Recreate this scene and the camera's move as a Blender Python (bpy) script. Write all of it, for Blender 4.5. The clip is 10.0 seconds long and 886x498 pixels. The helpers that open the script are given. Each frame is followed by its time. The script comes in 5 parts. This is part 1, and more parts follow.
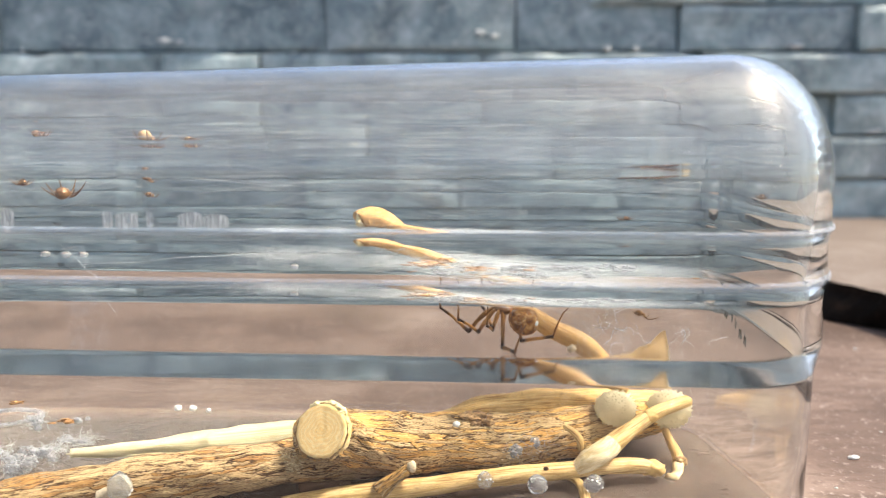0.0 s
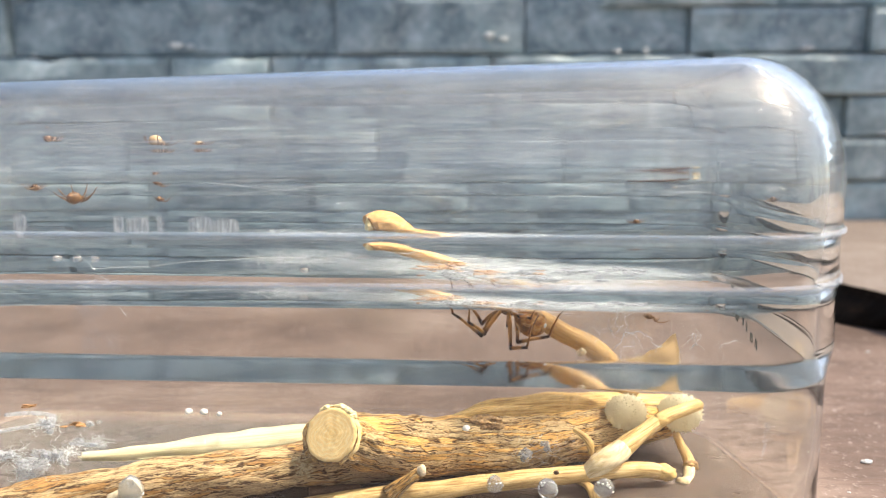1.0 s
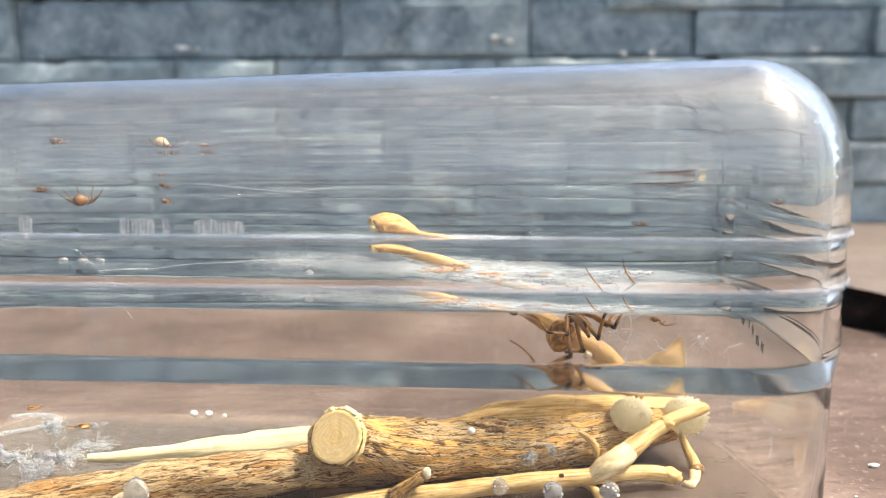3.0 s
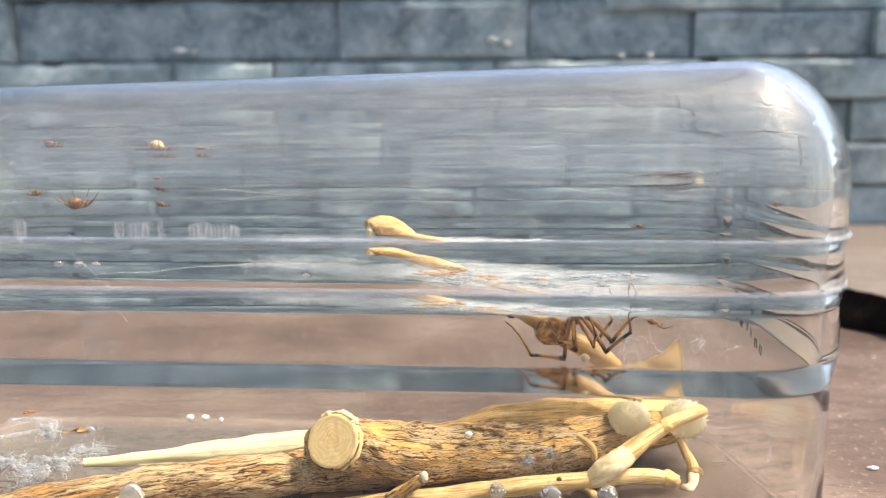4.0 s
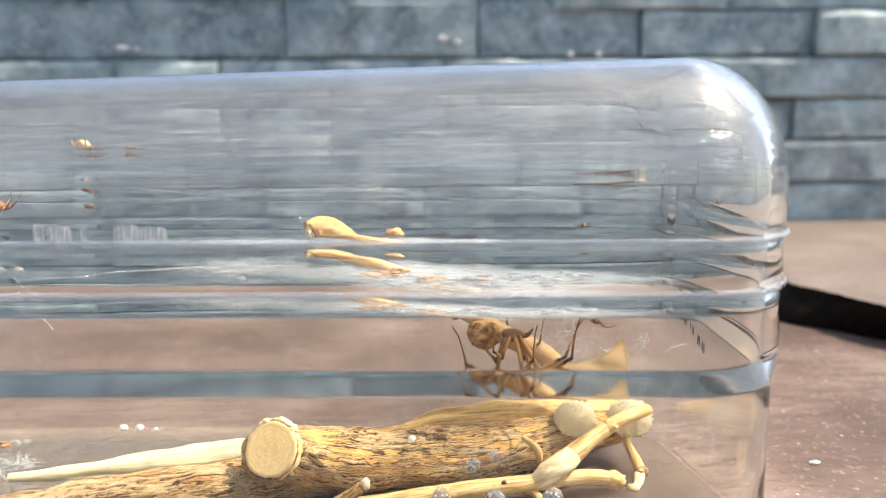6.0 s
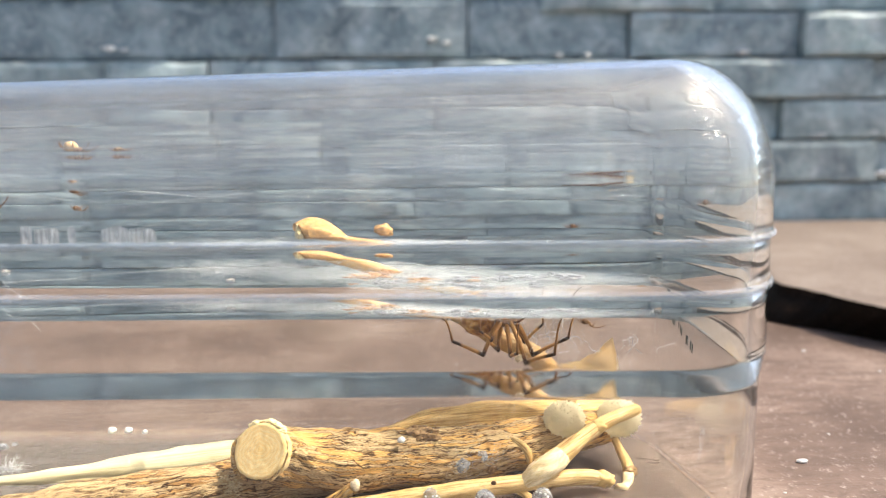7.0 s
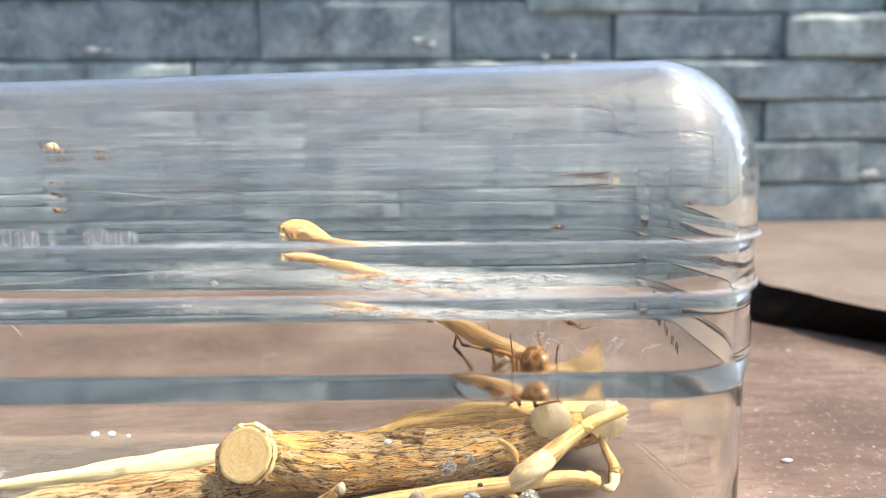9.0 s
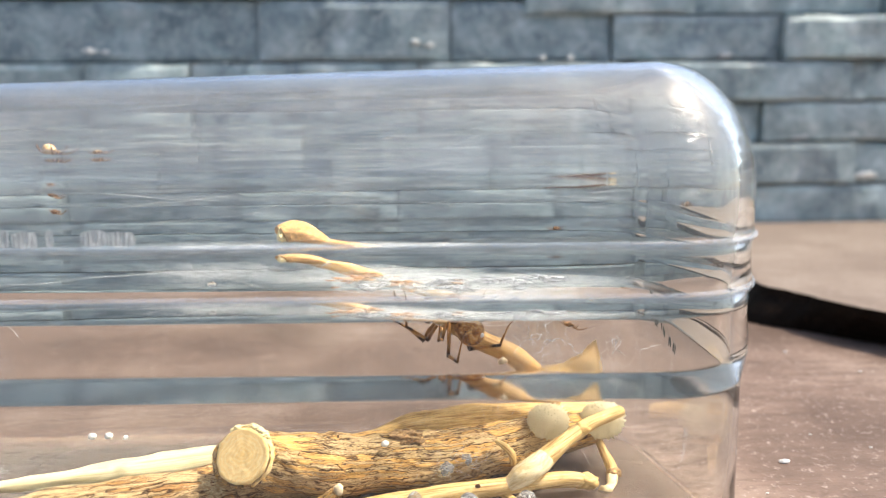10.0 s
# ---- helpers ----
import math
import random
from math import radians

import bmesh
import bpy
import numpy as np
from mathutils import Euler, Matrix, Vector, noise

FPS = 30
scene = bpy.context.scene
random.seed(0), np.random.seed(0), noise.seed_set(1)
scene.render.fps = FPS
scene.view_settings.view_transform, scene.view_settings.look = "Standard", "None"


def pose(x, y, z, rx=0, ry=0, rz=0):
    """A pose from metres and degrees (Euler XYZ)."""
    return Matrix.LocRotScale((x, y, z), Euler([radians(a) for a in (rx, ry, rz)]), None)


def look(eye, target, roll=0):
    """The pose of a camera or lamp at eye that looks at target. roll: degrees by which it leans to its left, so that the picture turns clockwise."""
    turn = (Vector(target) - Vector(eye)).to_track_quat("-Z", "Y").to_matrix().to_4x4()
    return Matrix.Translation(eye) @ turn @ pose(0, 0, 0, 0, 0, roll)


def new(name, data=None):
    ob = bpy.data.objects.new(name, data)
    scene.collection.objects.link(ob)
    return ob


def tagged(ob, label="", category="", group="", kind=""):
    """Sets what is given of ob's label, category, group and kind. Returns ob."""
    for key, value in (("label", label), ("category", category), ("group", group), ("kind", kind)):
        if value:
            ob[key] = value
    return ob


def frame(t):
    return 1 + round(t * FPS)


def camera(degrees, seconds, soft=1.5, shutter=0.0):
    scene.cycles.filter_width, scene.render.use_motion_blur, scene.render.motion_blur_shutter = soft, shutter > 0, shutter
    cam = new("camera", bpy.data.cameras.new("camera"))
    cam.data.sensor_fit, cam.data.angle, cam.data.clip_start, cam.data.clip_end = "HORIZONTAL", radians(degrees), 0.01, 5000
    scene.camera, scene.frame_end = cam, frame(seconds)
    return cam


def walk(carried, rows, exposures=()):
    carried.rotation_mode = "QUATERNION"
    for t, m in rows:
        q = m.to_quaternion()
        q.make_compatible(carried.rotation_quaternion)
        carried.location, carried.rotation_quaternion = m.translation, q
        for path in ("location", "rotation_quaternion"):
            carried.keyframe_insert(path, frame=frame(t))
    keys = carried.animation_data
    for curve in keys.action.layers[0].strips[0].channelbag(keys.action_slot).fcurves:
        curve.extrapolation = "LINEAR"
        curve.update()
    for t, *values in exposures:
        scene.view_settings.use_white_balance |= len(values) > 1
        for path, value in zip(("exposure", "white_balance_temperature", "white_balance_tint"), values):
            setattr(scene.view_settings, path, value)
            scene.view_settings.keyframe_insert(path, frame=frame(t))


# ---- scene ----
# ---- camera ----
cam = camera(58.0, 10.0, soft=1.0)
cam.data.dof.use_dof = True
cam.data.dof.focus_distance = 0.222
cam.data.dof.aperture_fstop = 11.0
walk(cam, [
    (0, pose(0.0000, 0.0000, 0.1100, 80.300, 0.000, -0.000)),
    (0.5, pose(0.0000, 0.0002, 0.1102, 80.409, 0.138, 0.340)),
    (1, pose(0.0002, 0.0000, 0.1102, 80.510, 0.237, 0.697)),
    (1.5, pose(-0.0002, 0.0000, 0.1102, 80.529, 0.199, 0.848)),
    (2, pose(-0.0001, -0.0002, 0.1102, 80.564, 0.216, 0.984)),
    (2.5, pose(-0.0000, -0.0000, 0.1100, 80.622, 0.221, 1.024)),
    (4, pose(0.0008, 0.0010, 0.1102, 80.838, 0.336, 0.988)),
    (4.5, pose(0.0025, 0.0034, 0.1101, 80.839, 0.399, 0.547)),
    (5, pose(0.0040, 0.0044, 0.1100, 80.832, 0.371, -0.854)),
    (5.5, pose(0.0047, 0.0057, 0.1097, 80.835, 0.363, -1.622)),
    (6, pose(0.0051, 0.0055, 0.1098, 80.771, 0.416, -2.160)),
    (7.5, pose(0.0053, 0.0051, 0.1100, 80.824, 0.445, -3.175)),
    (8, pose(0.0054, 0.0055, 0.1098, 80.807, 0.448, -3.466)),
    (8.5, pose(0.0053, 0.0053, 0.1098, 80.909, 0.444, -3.749)),
    (9, pose(0.0056, 0.0058, 0.1099, 80.903, 0.475, -3.868)),
    (9.5, pose(0.0058, 0.0058, 0.1099, 80.945, 0.486, -3.951)),
    (10, pose(0.0057, 0.0057, 0.1099, 80.988, 0.472, -4.018)),
], exposures=[(0.0, 0.81, 7150, 8), (3.8, 0.77, 7150, 8), (4.4, 0.68, 7150, 8), (5.1, 0.68, 7150, 8), (5.5, 0.82, 7150, 8), (10.0, 0.85, 7150, 8)])

# ---- light ----
SUN_ELEV, SUN_AZ = radians(60), radians(95)     # azimuth from +y towards +x
world = bpy.data.worlds.new("sky")
scene.world = world
world.use_nodes = True
wn = world.node_tree.nodes
sky = wn.new("ShaderNodeTexSky")
sky.sky_type, sky.sun_disc = "NISHITA", False
sky.dust_density = 2.0
sky.sun_elevation, sky.sun_rotation = SUN_ELEV, SUN_AZ
wn["Background"].inputs["Strength"].default_value = 0.15
world.node_tree.links.new(sky.outputs["Color"], wn["Background"].inputs["Color"])
sun = new("sun", bpy.data.lights.new("sun", "SUN"))
sun.data.energy, sun.data.angle, sun.data.color = 2.65, radians(0.5), (1.0, 0.94, 0.86)
to_sun = Vector((math.sin(SUN_AZ) * math.cos(SUN_ELEV), math.cos(SUN_AZ) * math.cos(SUN_ELEV), math.sin(SUN_ELEV)))
sun.matrix_world = look(to_sun * 5, (0, 0, 0))


# ---- materials ----
class Mat:
    """A node material with short helpers."""

    def __init__(self, name):
        self.m = bpy.data.materials.new(name)
        self.m.use_nodes = True
        self.t = self.m.node_tree
        self.b = self.t.nodes["Principled BSDF"]

    def node(self, kind, **values):
        n = self.t.nodes.new(kind)
        for k, v in values.items():
            n.inputs[k].default_value = v
        return n

    def link(self, a, b):
        self.t.links.new(a, b)

    def coords(self, scale=(1, 1, 1), which="Object"):
        c = self.node("ShaderNodeTexCoord")
        mp = self.node("ShaderNodeMapping")
        mp.inputs["Scale"].default_value = scale
        self.link(c.outputs[which], mp.inputs["Vector"])
        return mp.outputs["Vector"]

    def noise(self, vec, scale, detail=4.0, rough=0.6, distort=0.0):
        n = self.node("ShaderNodeTexNoise", Scale=scale, Detail=detail, Roughness=rough, Distortion=distort)
        self.link(vec, n.inputs["Vector"])
        return n.outputs["Fac"]

    def ramp(self, fac, stops):
        r = self.node("ShaderNodeValToRGB")
        e = r.color_ramp.elements
        while len(e) < len(stops):
            e.new(0.5)
        for el, (p, c) in zip(e, stops):
            el.position = p
            el.color = (*c, 1) if len(c) == 3 else c
        self.link(fac, r.inputs["Fac"])
        return r.outputs["Color"]

    def mix(self, fac, a, b, mode="MIX"):
        n = self.node("ShaderNodeMix")
        n.data_type, n.blend_type = "RGBA", mode
        for sock, v in ((n.inputs[0], fac), (n.inputs[6], a), (n.inputs[7], b)):
            if isinstance(v, (int, float)):
                sock.default_value = v
            elif isinstance(v, tuple):
                sock.default_value = (*v, 1)
            else:
                self.link(v, sock)
        return n.outputs[2]

    def bump(self, fac, strength, distance):
        n = self.node("ShaderNodeBump", Strength=strength, Distance=distance)
        self.link(fac, n.inputs["Height"])
        self.link(n.outputs["Normal"], self.b.inputs["Normal"])

    def glow_through(self, color, fac):
        """Lets light from behind shine through."""
        tr = self.node("ShaderNodeBsdfTranslucent")
        if isinstance(color, tuple):
            tr.inputs["Color"].default_value = (*color, 1)
        else:
            self.link(color, tr.inputs["Color"])
        mx = self.node("ShaderNodeMixShader", Fac=fac)
        self.link(self.b.outputs[0], mx.inputs[1])
        self.link(tr.outputs[0], mx.inputs[2])
        self.link(mx.outputs[0], self.t.nodes["Material Output"].inputs["Surface"])

    def set(self, color=None, rough=None, **more):
        for key, v in (("Base Color", color), ("Roughness", rough)):
            if v is None:
                continue
            if isinstance(v, tuple):
                self.b.inputs[key].default_value = (*v, 1)
            elif isinstance(v, (int, float)):
                self.b.inputs[key].default_value = v
            else:
                self.link(v, self.b.inputs[key])
        for key, v in more.items():
            self.b.inputs[key.replace("_", " ")].default_value = v
        return self.m


def mat_plastic():
    m = Mat("clear plastic")
    v = m.coords((1, 1, 1))
    ripple = m.noise(m.coords((1.0, 1.0, 40.0)), 7, 0.0, 0.5)
    sep = m.node("ShaderNodeSeparateXYZ")
    m.link(v, sep.inputs[0])
    dome = m.node("ShaderNodeMapRange")
    for sock, val in (("From Min", 0.084), ("From Max", 0.096)):
        dome.inputs[sock].default_value = val
    m.link(sep.outputs["Z"], dome.inputs["Value"])
    streak = m.ramp(m.noise(m.coords((40.0, 40.0, 2.0)), 7, 2.0, 0.5), [(0.0, (0.3,) * 3), (1.0, (0.7,) * 3)])
    flat = m.mix(dome.outputs[0], streak, ripple)
    calm = m.node("ShaderNodeMapRange")
    for sock, val in (("From Min", 0.046), ("From Max", 0.056)):
        calm.inputs[sock].default_value = val
    m.link(sep.outputs["Z"], calm.inputs["Value"])
    m.bump(m.mix(calm.outputs[0], (0.5, 0.5, 0.5), flat), 0.029, 0.0012)
    clean = m.ramp(m.noise(v, 35, 4, 0.6), [(0.35, (1.0,) * 3), (0.65, (0.996,) * 3)])
    # milkier towards the top, which paints in the sky's whitish sheen
    hazy = m.ramp(m.noise(m.coords((1, 1, 6)), 40, 5, 0.65), [(0.35, (0.992,) * 3), (0.65, (0.945,) * 3)])
    film = m.node("ShaderNodeMapRange")
    for sock, val in (("From Min", 0.066), ("From Max", 0.088)):
        film.inputs[sock].default_value = val
    m.link(sep.outputs["Z"], film.inputs["Value"])
    haze = m.mix(film.outputs[0], clean, hazy)
    low = m.node("ShaderNodeMapRange")
    for sock, val in (("From Min", 0.0075), ("From Max", 0.0045)):
        low.inputs[sock].default_value = val
    m.link(sep.outputs["Z"], low.inputs["Value"])
    haze = m.mix(low.outputs[0], haze, m.ramp(m.noise(v, 120, 5, 0.7), [(0.35, (1.0,) * 3), (0.65, (0.996,) * 3)]))
    m.link(haze, m.b.inputs["Transmission Weight"])
    band = m.ramp(sep.outputs["Z"], [(0.0455, (0.02,) * 3), (0.0485, (0.11,) * 3), (0.0530, (0.11,) * 3), (0.0560, (0.02,) * 3)])
    # fine drawn-out lines in the skin of the dome, which smear the sun's glint
    lines = m.node("ShaderNodeBump", Strength=1.0, Distance=0.00080)
    m.link(m.noise(m.coords((5.0, 5.0, 1300.0)), 1.0, 3.0, 0.6), lines.inputs["Height"])
    m.link(lines.outputs["Normal"], m.b.inputs["Coat Normal"])
    coat = m.mix(dome.outputs[0], (0.0, 0.0, 0.0), m.ramp(m.noise(m.coords((1, 1, 8)), 30, 3), [(0.35, (0.45,) * 3), (0.65, (0.9,) * 3)]))
    m.link(coat, m.b.inputs["Coat Weight"])
    m.b.inputs["Coat Roughness"].default_value = 0.06
    return m.set((0.974, 0.986, 0.972), band, IOR=1.46)


def mat_slate():
    m = Mat("slate")
    v = m.coords((1, 1, 1))
    info = m.node("ShaderNodeObjectInfo")
    shift = m.node("ShaderNodeVectorMath")
    shift.operation = "MULTIPLY_ADD"
    shift.inputs[1].default_value = (7.0, 7.0, 7.0)
    m.link(info.outputs["Random"], shift.inputs[0])
    m.link(v, shift.inputs[2])
    v = shift.outputs[0]
    big = m.noise(v, 34, 6, 0.7, 0.25)
    fine = m.noise(v, 140, 6, 0.7)
    c = m.ramp(big, [(0.32, (0.13, 0.17, 0.185)), (0.48, (0.26, 0.315, 0.325)), (0.58, (0.35, 0.40, 0.405)), (0.72, (0.58, 0.62, 0.62))])
    tone = m.ramp(info.outputs["Random"], [(0.0, (0.76, 0.81, 0.84)), (0.5, (1.08, 1.13, 1.13)), (1.0, (1.17, 1.19, 1.15))])
    c = m.mix(1.0, c, tone, "MULTIPLY")
    c = m.mix(1.0, c, m.ramp(m.noise(v, 22, 3, 0.6, 0.6), [(0.36, (0.80, 0.82, 0.84)), (0.52, (1.2,) * 3), (0.66, (1.45, 1.45, 1.42))]), "MULTIPLY")
    vein = m.ramp(m.noise(v, 70, 3, 0.6, 0.8), [(0.480, (0, 0, 0)), (0.50, (0.85,) * 3), (0.520, (0, 0, 0))])
    c = m.mix(vein, c, (0.55, 0.58, 0.58))
    rust = m.ramp(m.noise(v, 9, 3), [(0.6, (0, 0, 0)), (0.75, (0.3,) * 3)])
    c = m.mix(rust, c, (0.34, 0.32, 0.28))
    c = m.mix(m.ramp(fine, [(0.62, (0, 0, 0)), (0.8, (0.5, 0.5, 0.5))]), c, (0.5, 0.53, 0.56))
    m.bump(fine, 0.5, 0.002)
    return m.set(c, m.ramp(fine, [(0.3, (0.25,) * 3), (0.7, (0.5,) * 3)]))


def mat_mortar():
    m = Mat("dark joint")
    v = m.coords()
    n = m.noise(v, 90, 4)
    m.bump(n, 0.5, 0.002)
    return m.set(m.ramp(n, [(0.3, (0.06, 0.068, 0.075)), (0.7, (0.17, 0.185, 0.195))]), 0.9)


def mat_board(name, dark, mid, light, fleck=(0.55, 0.45, 0.4)):
    m = Mat(name)
    v = m.coords((0.25, 1, 1))
    grain = m.noise(v, 160, 6, 0.65, 0.4)
    v2 = m.coords()
    patch = m.noise(v2, 14, 4, 0.6)
    speck = m.noise(v2, 420, 3, 0.7)
    c = m.ramp(patch, [(0.3, dark), (0.5, mid), (0.72, light)])
    c = m.mix(m.ramp(grain, [(0.38, (0.6,) * 3), (0.55, (0, 0, 0))]), c, dark)
    c = m.mix(m.ramp(speck, [(0.58, (0, 0, 0)), (0.70, (0.6,) * 3)]), c, fleck)
    dim = m.noise(v2, 260, 4, 0.7)
    c = m.mix(m.ramp(dim, [(0.34, (0.55,) * 3), (0.46, (0, 0, 0))]), c, dark)
    m.bump(m.mix(0.5, grain, speck), 0.7, 0.0012)
    return m.set(c, m.ramp(patch, [(0.3, (0.5,) * 3), (0.7, (0.72,) * 3)]))


def mat_bark(name, under, grow):
    """Smooth under-bark in three tones, covered by long dry flakes; grow: how far these close up."""
    m = Mat(name)
    v = m.coords((1, 1, 1), "UV")
    mp = m.node("ShaderNodeMapping")
    mp.inputs["Scale"].default_value = (0.10, 1, 1)
    m.link(v, mp.inputs["Vector"])
    warp = m.node("ShaderNodeTexNoise", Scale=520.0, Detail=3.0)
    m.link(v, warp.inputs["Vector"])
    bend = m.node("ShaderNodeVectorMath")
    bend.operation = "MULTIPLY_ADD"
    bend.inputs[1].default_value = (0.0, 0.0016, 0.0)
    m.link(warp.outputs["Color"], bend.inputs[0])
    m.link(mp.outputs["Vector"], bend.inputs[2])
    vec = bend.outputs[0]

    grain = m.noise(mp.outputs["Vector"], 2800, 4, 0.65, 0.4)
    patch = m.noise(v, 85, 3, 0.55)
    fine = m.noise(v, 1500, 4, 0.7)
    # smooth orange under-bark
    c = m.ramp(grain, list(zip((0.32, 0.5, 0.66), under)))
    # long flakes of dry outer bark, rimmed by dark cracks; where the bark is old they close up
    height = None
    for size, shift in ((340.0, grow - 0.22), (700.0, grow - 0.235)):
        lift = m.node("ShaderNodeMath")
        lift.operation = "MULTIPLY_ADD"
        lift.inputs[1].default_value, lift.inputs[2].default_value = 0.42, shift
        m.link(patch, lift.inputs[0])
        level = m.node("ShaderNodeMath")
        level.operation = "ADD"
        m.link(lift.outputs[0], level.inputs[0])
        m.link(m.noise(vec, size, 3, 0.55, 0.3), level.inputs[1])
        flake = m.ramp(level.outputs[0], [(0.505, (0, 0, 0)), (0.525, (0.85,) * 3)])
        skin_tone = m.ramp(fine, [(0.3, (0.40, 0.26, 0.13)), (0.55, (0.60, 0.43, 0.23)), (0.75, (0.74, 0.58, 0.36))])
        c = m.mix(flake, c, skin_tone)
        rim = m.ramp(level.outputs[0], [(0.470, (0, 0, 0)), (0.488, (0.95,) * 3), (0.503, (0.95,) * 3), (0.516, (0, 0, 0))])
        c = m.mix(rim, c, (0.062, 0.029, 0.012))
        step = m.ramp(level.outputs[0], [(0.47, (0.45,) * 3), (0.492, (0.0,) * 3), (0.505, (0.1,) * 3), (0.53, (0.85,) * 3), (0.7, (1, 1, 1))])
        height = step if height is None else m.mix(0.35, height, step)
    crack = m.noise(vec, 800, 3, 0.6, 0.6)
    c = m.mix(m.ramp(crack, [(0.478, (0, 0, 0)), (0.495, (0.85,) * 3), (0.505, (0.85,) * 3), (0.522, (0, 0, 0))]), c, (0.085, 0.04, 0.016))
    c = m.mix(m.ramp(m.noise(v, 130, 3, 0.6), [(0.56, (0, 0, 0)), (0.72, (0.55,) * 3)]), c, (0.30, 0.165, 0.075))
    m.bump(m.mix(0.2, height, fine), 0.9, 0.0008)
    return m.set(c, 0.82)


def mat_wood(name, dark, mid, light, rough=0.6, scale=1300, stretch=0.07):
    m = Mat(name)
    v = m.coords((1, 1, 1), "UV")
    mp = m.node("ShaderNodeMapping")
    mp.inputs["Scale"].default_value = (stretch, 1, 1)
    m.link(v, mp.inputs["Vector"])
    grain = m.noise(mp.outputs["Vector"], scale, 5, 0.62, 0.5)
    blot = m.noise(v, 330, 5, 0.65, 0.6)
    c = m.ramp(grain, [(0.36, dark), (0.48, mid), (0.64, light)])
    c = m.mix(m.ramp(blot, [(0.52, (0, 0, 0)), (0.72, (0.6,) * 3)]), c, dark)
    crease = m.noise(mp.outputs["Vector"], scale * 1.3, 3, 0.55, 1.2)
    c = m.mix(m.ramp(crease, [(0.47, (0, 0, 0)), (0.495, (0.45,) * 3), (0.505, (0.45,) * 3), (0.53, (0, 0, 0))]), c, tuple(v * 0.75 for v in dark))
    m.bump(m.mix(0.4, grain, blot), 0.6, 0.0007)
    return m.set(c, rough)


def mat_cut():
    m = Mat("sawn end grain")
    c0 = m.node("ShaderNodeTexCoord")
    d = m.node("ShaderNodeVectorMath")
    d.operation = "LENGTH"
    m.link(c0.outputs["UV"], d.inputs[0])
    wob = m.noise(c0.outputs["UV"], 160, 3)
    add = m.node("ShaderNodeMath")
    add.operation = "MULTIPLY_ADD"
    add.inputs[1].default_value = 0.0062
    m.link(wob, add.inputs[0])
    m.link(d.outputs["Value"], add.inputs[2])
    sine = m.node("ShaderNodeMath")
    sine.operation = "MULTIPLY"
    sine.inputs[1].default_value = 5200
    m.link(add.outputs[0], sine.inputs[0])
    s2 = m.node("ShaderNodeMath")
    s2.operation = "SINE"
    m.link(sine.outputs[0], s2.inputs[0])
    v = c0.outputs["UV"]
    fib = m.noise(v, 900, 5, 0.7)
    c = m.ramp(s2.outputs[0], [(0.0, (0.88, 0.55, 0.20)), (0.5, (0.97, 0.71, 0.33)), (1.0, (0.98, 0.77, 0.40))])
    out = m.node("ShaderNodeMath")
    out.operation = "MULTIPLY"
    out.inputs[1].default_value = 72.0
    m.link(add.outputs[0], out.inputs[0])
    c = m.mix(0.5, c, m.ramp(out.outputs[0], [(0.25, (0.88, 0.60, 0.27)), (0.55, (0.96, 0.74, 0.40)), (0.85, (0.92, 0.66, 0.31)), (1.0, (0.97, 0.80, 0.50))]))
    c = m.mix(m.ramp(fib, [(0.5, (0, 0, 0)), (0.75, (0.8,) * 3)]), c, (0.92, 0.68, 0.34))
    white = m.noise(v, 260, 4, 0.65, 1.5)
    c = m.mix(m.ramp(white, [(0.56, (0, 0, 0)), (0.72, (0.55,) * 3)]), c, (0.98, 0.84, 0.55))
    m.bump(fib, 0.3, 0.0004)
    return m.set(c, 0.8)


def mat_silk(name, color, rough=0.6):
    m = Mat(name)
    return m.set(color, rough, Subsurface_Weight=0.0)


def mat_veil():
    m = Mat("silk veil")
    fibre = m.noise(m.coords((0.5, 0.16, 1)), 620, 6, 0.75, 1.4)
    cloud = m.noise(m.coords((0.6, 0.3, 1)), 85, 4, 0.6, 0.4)
    c = m.mix(1.0, m.ramp(fibre, [(0.36, (0.07,) * 3), (0.52, (0.19,) * 3), (0.68, (0.42,) * 3)]), m.ramp(cloud, [(0.34, (0.28,) * 3), (0.60, (1, 1, 1))]), "MULTIPLY")
    sep = m.node("ShaderNodeSeparateXYZ")
    m.link(m.coords(), sep.inputs[0])
    for lo, hi in ((0.086, 0.040), (-0.022, 0.010)):       # the silk thins out towards both ends
        thin = m.node("ShaderNodeMapRange")
        thin.interpolation_type = "SMOOTHSTEP"
        thin.inputs["From Min"].default_value, thin.inputs["From Max"].default_value = lo, hi
        m.link(sep.outputs["X"], thin.inputs["Value"])
        c = m.mix(1.0, c, thin.outputs[0], "MULTIPLY")
    m.link(c, m.b.inputs["Alpha"])
    return m.set((0.54, 0.58, 0.62), 0.6)


def mat_torn():
    m = Mat("torn silk film")
    c = m.mix(1.0, m.ramp(m.noise(m.coords((1, 1, 0.5)), 520, 6, 0.75, 1.5), [(0.42, (0.01,) * 3), (0.70, (0.42,) * 3)]), m.ramp(m.noise(m.coords(), 150, 4, 0.6), [(0.40, (0.05,) * 3), (0.62, (1, 1, 1))]), "MULTIPLY")
    m.link(c, m.b.inputs["Alpha"])
    return m.set((0.70, 0.74, 0.79), 0.6)


# streaky white that paints light refracted in the wall
def mat_glint_bar():
    m = Mat("refracted glint painted on plastic")
    a = m.noise(m.coords((1.6, 1, 0.2)), 900, 5, 0.7, 0.6)
    m.link(m.ramp(a, [(0.38, (0.12,) * 3), (0.62, (0.85,) * 3)]), m.b.inputs["Alpha"])
    return m.set((0.80, 0.83, 0.86), 0.6)


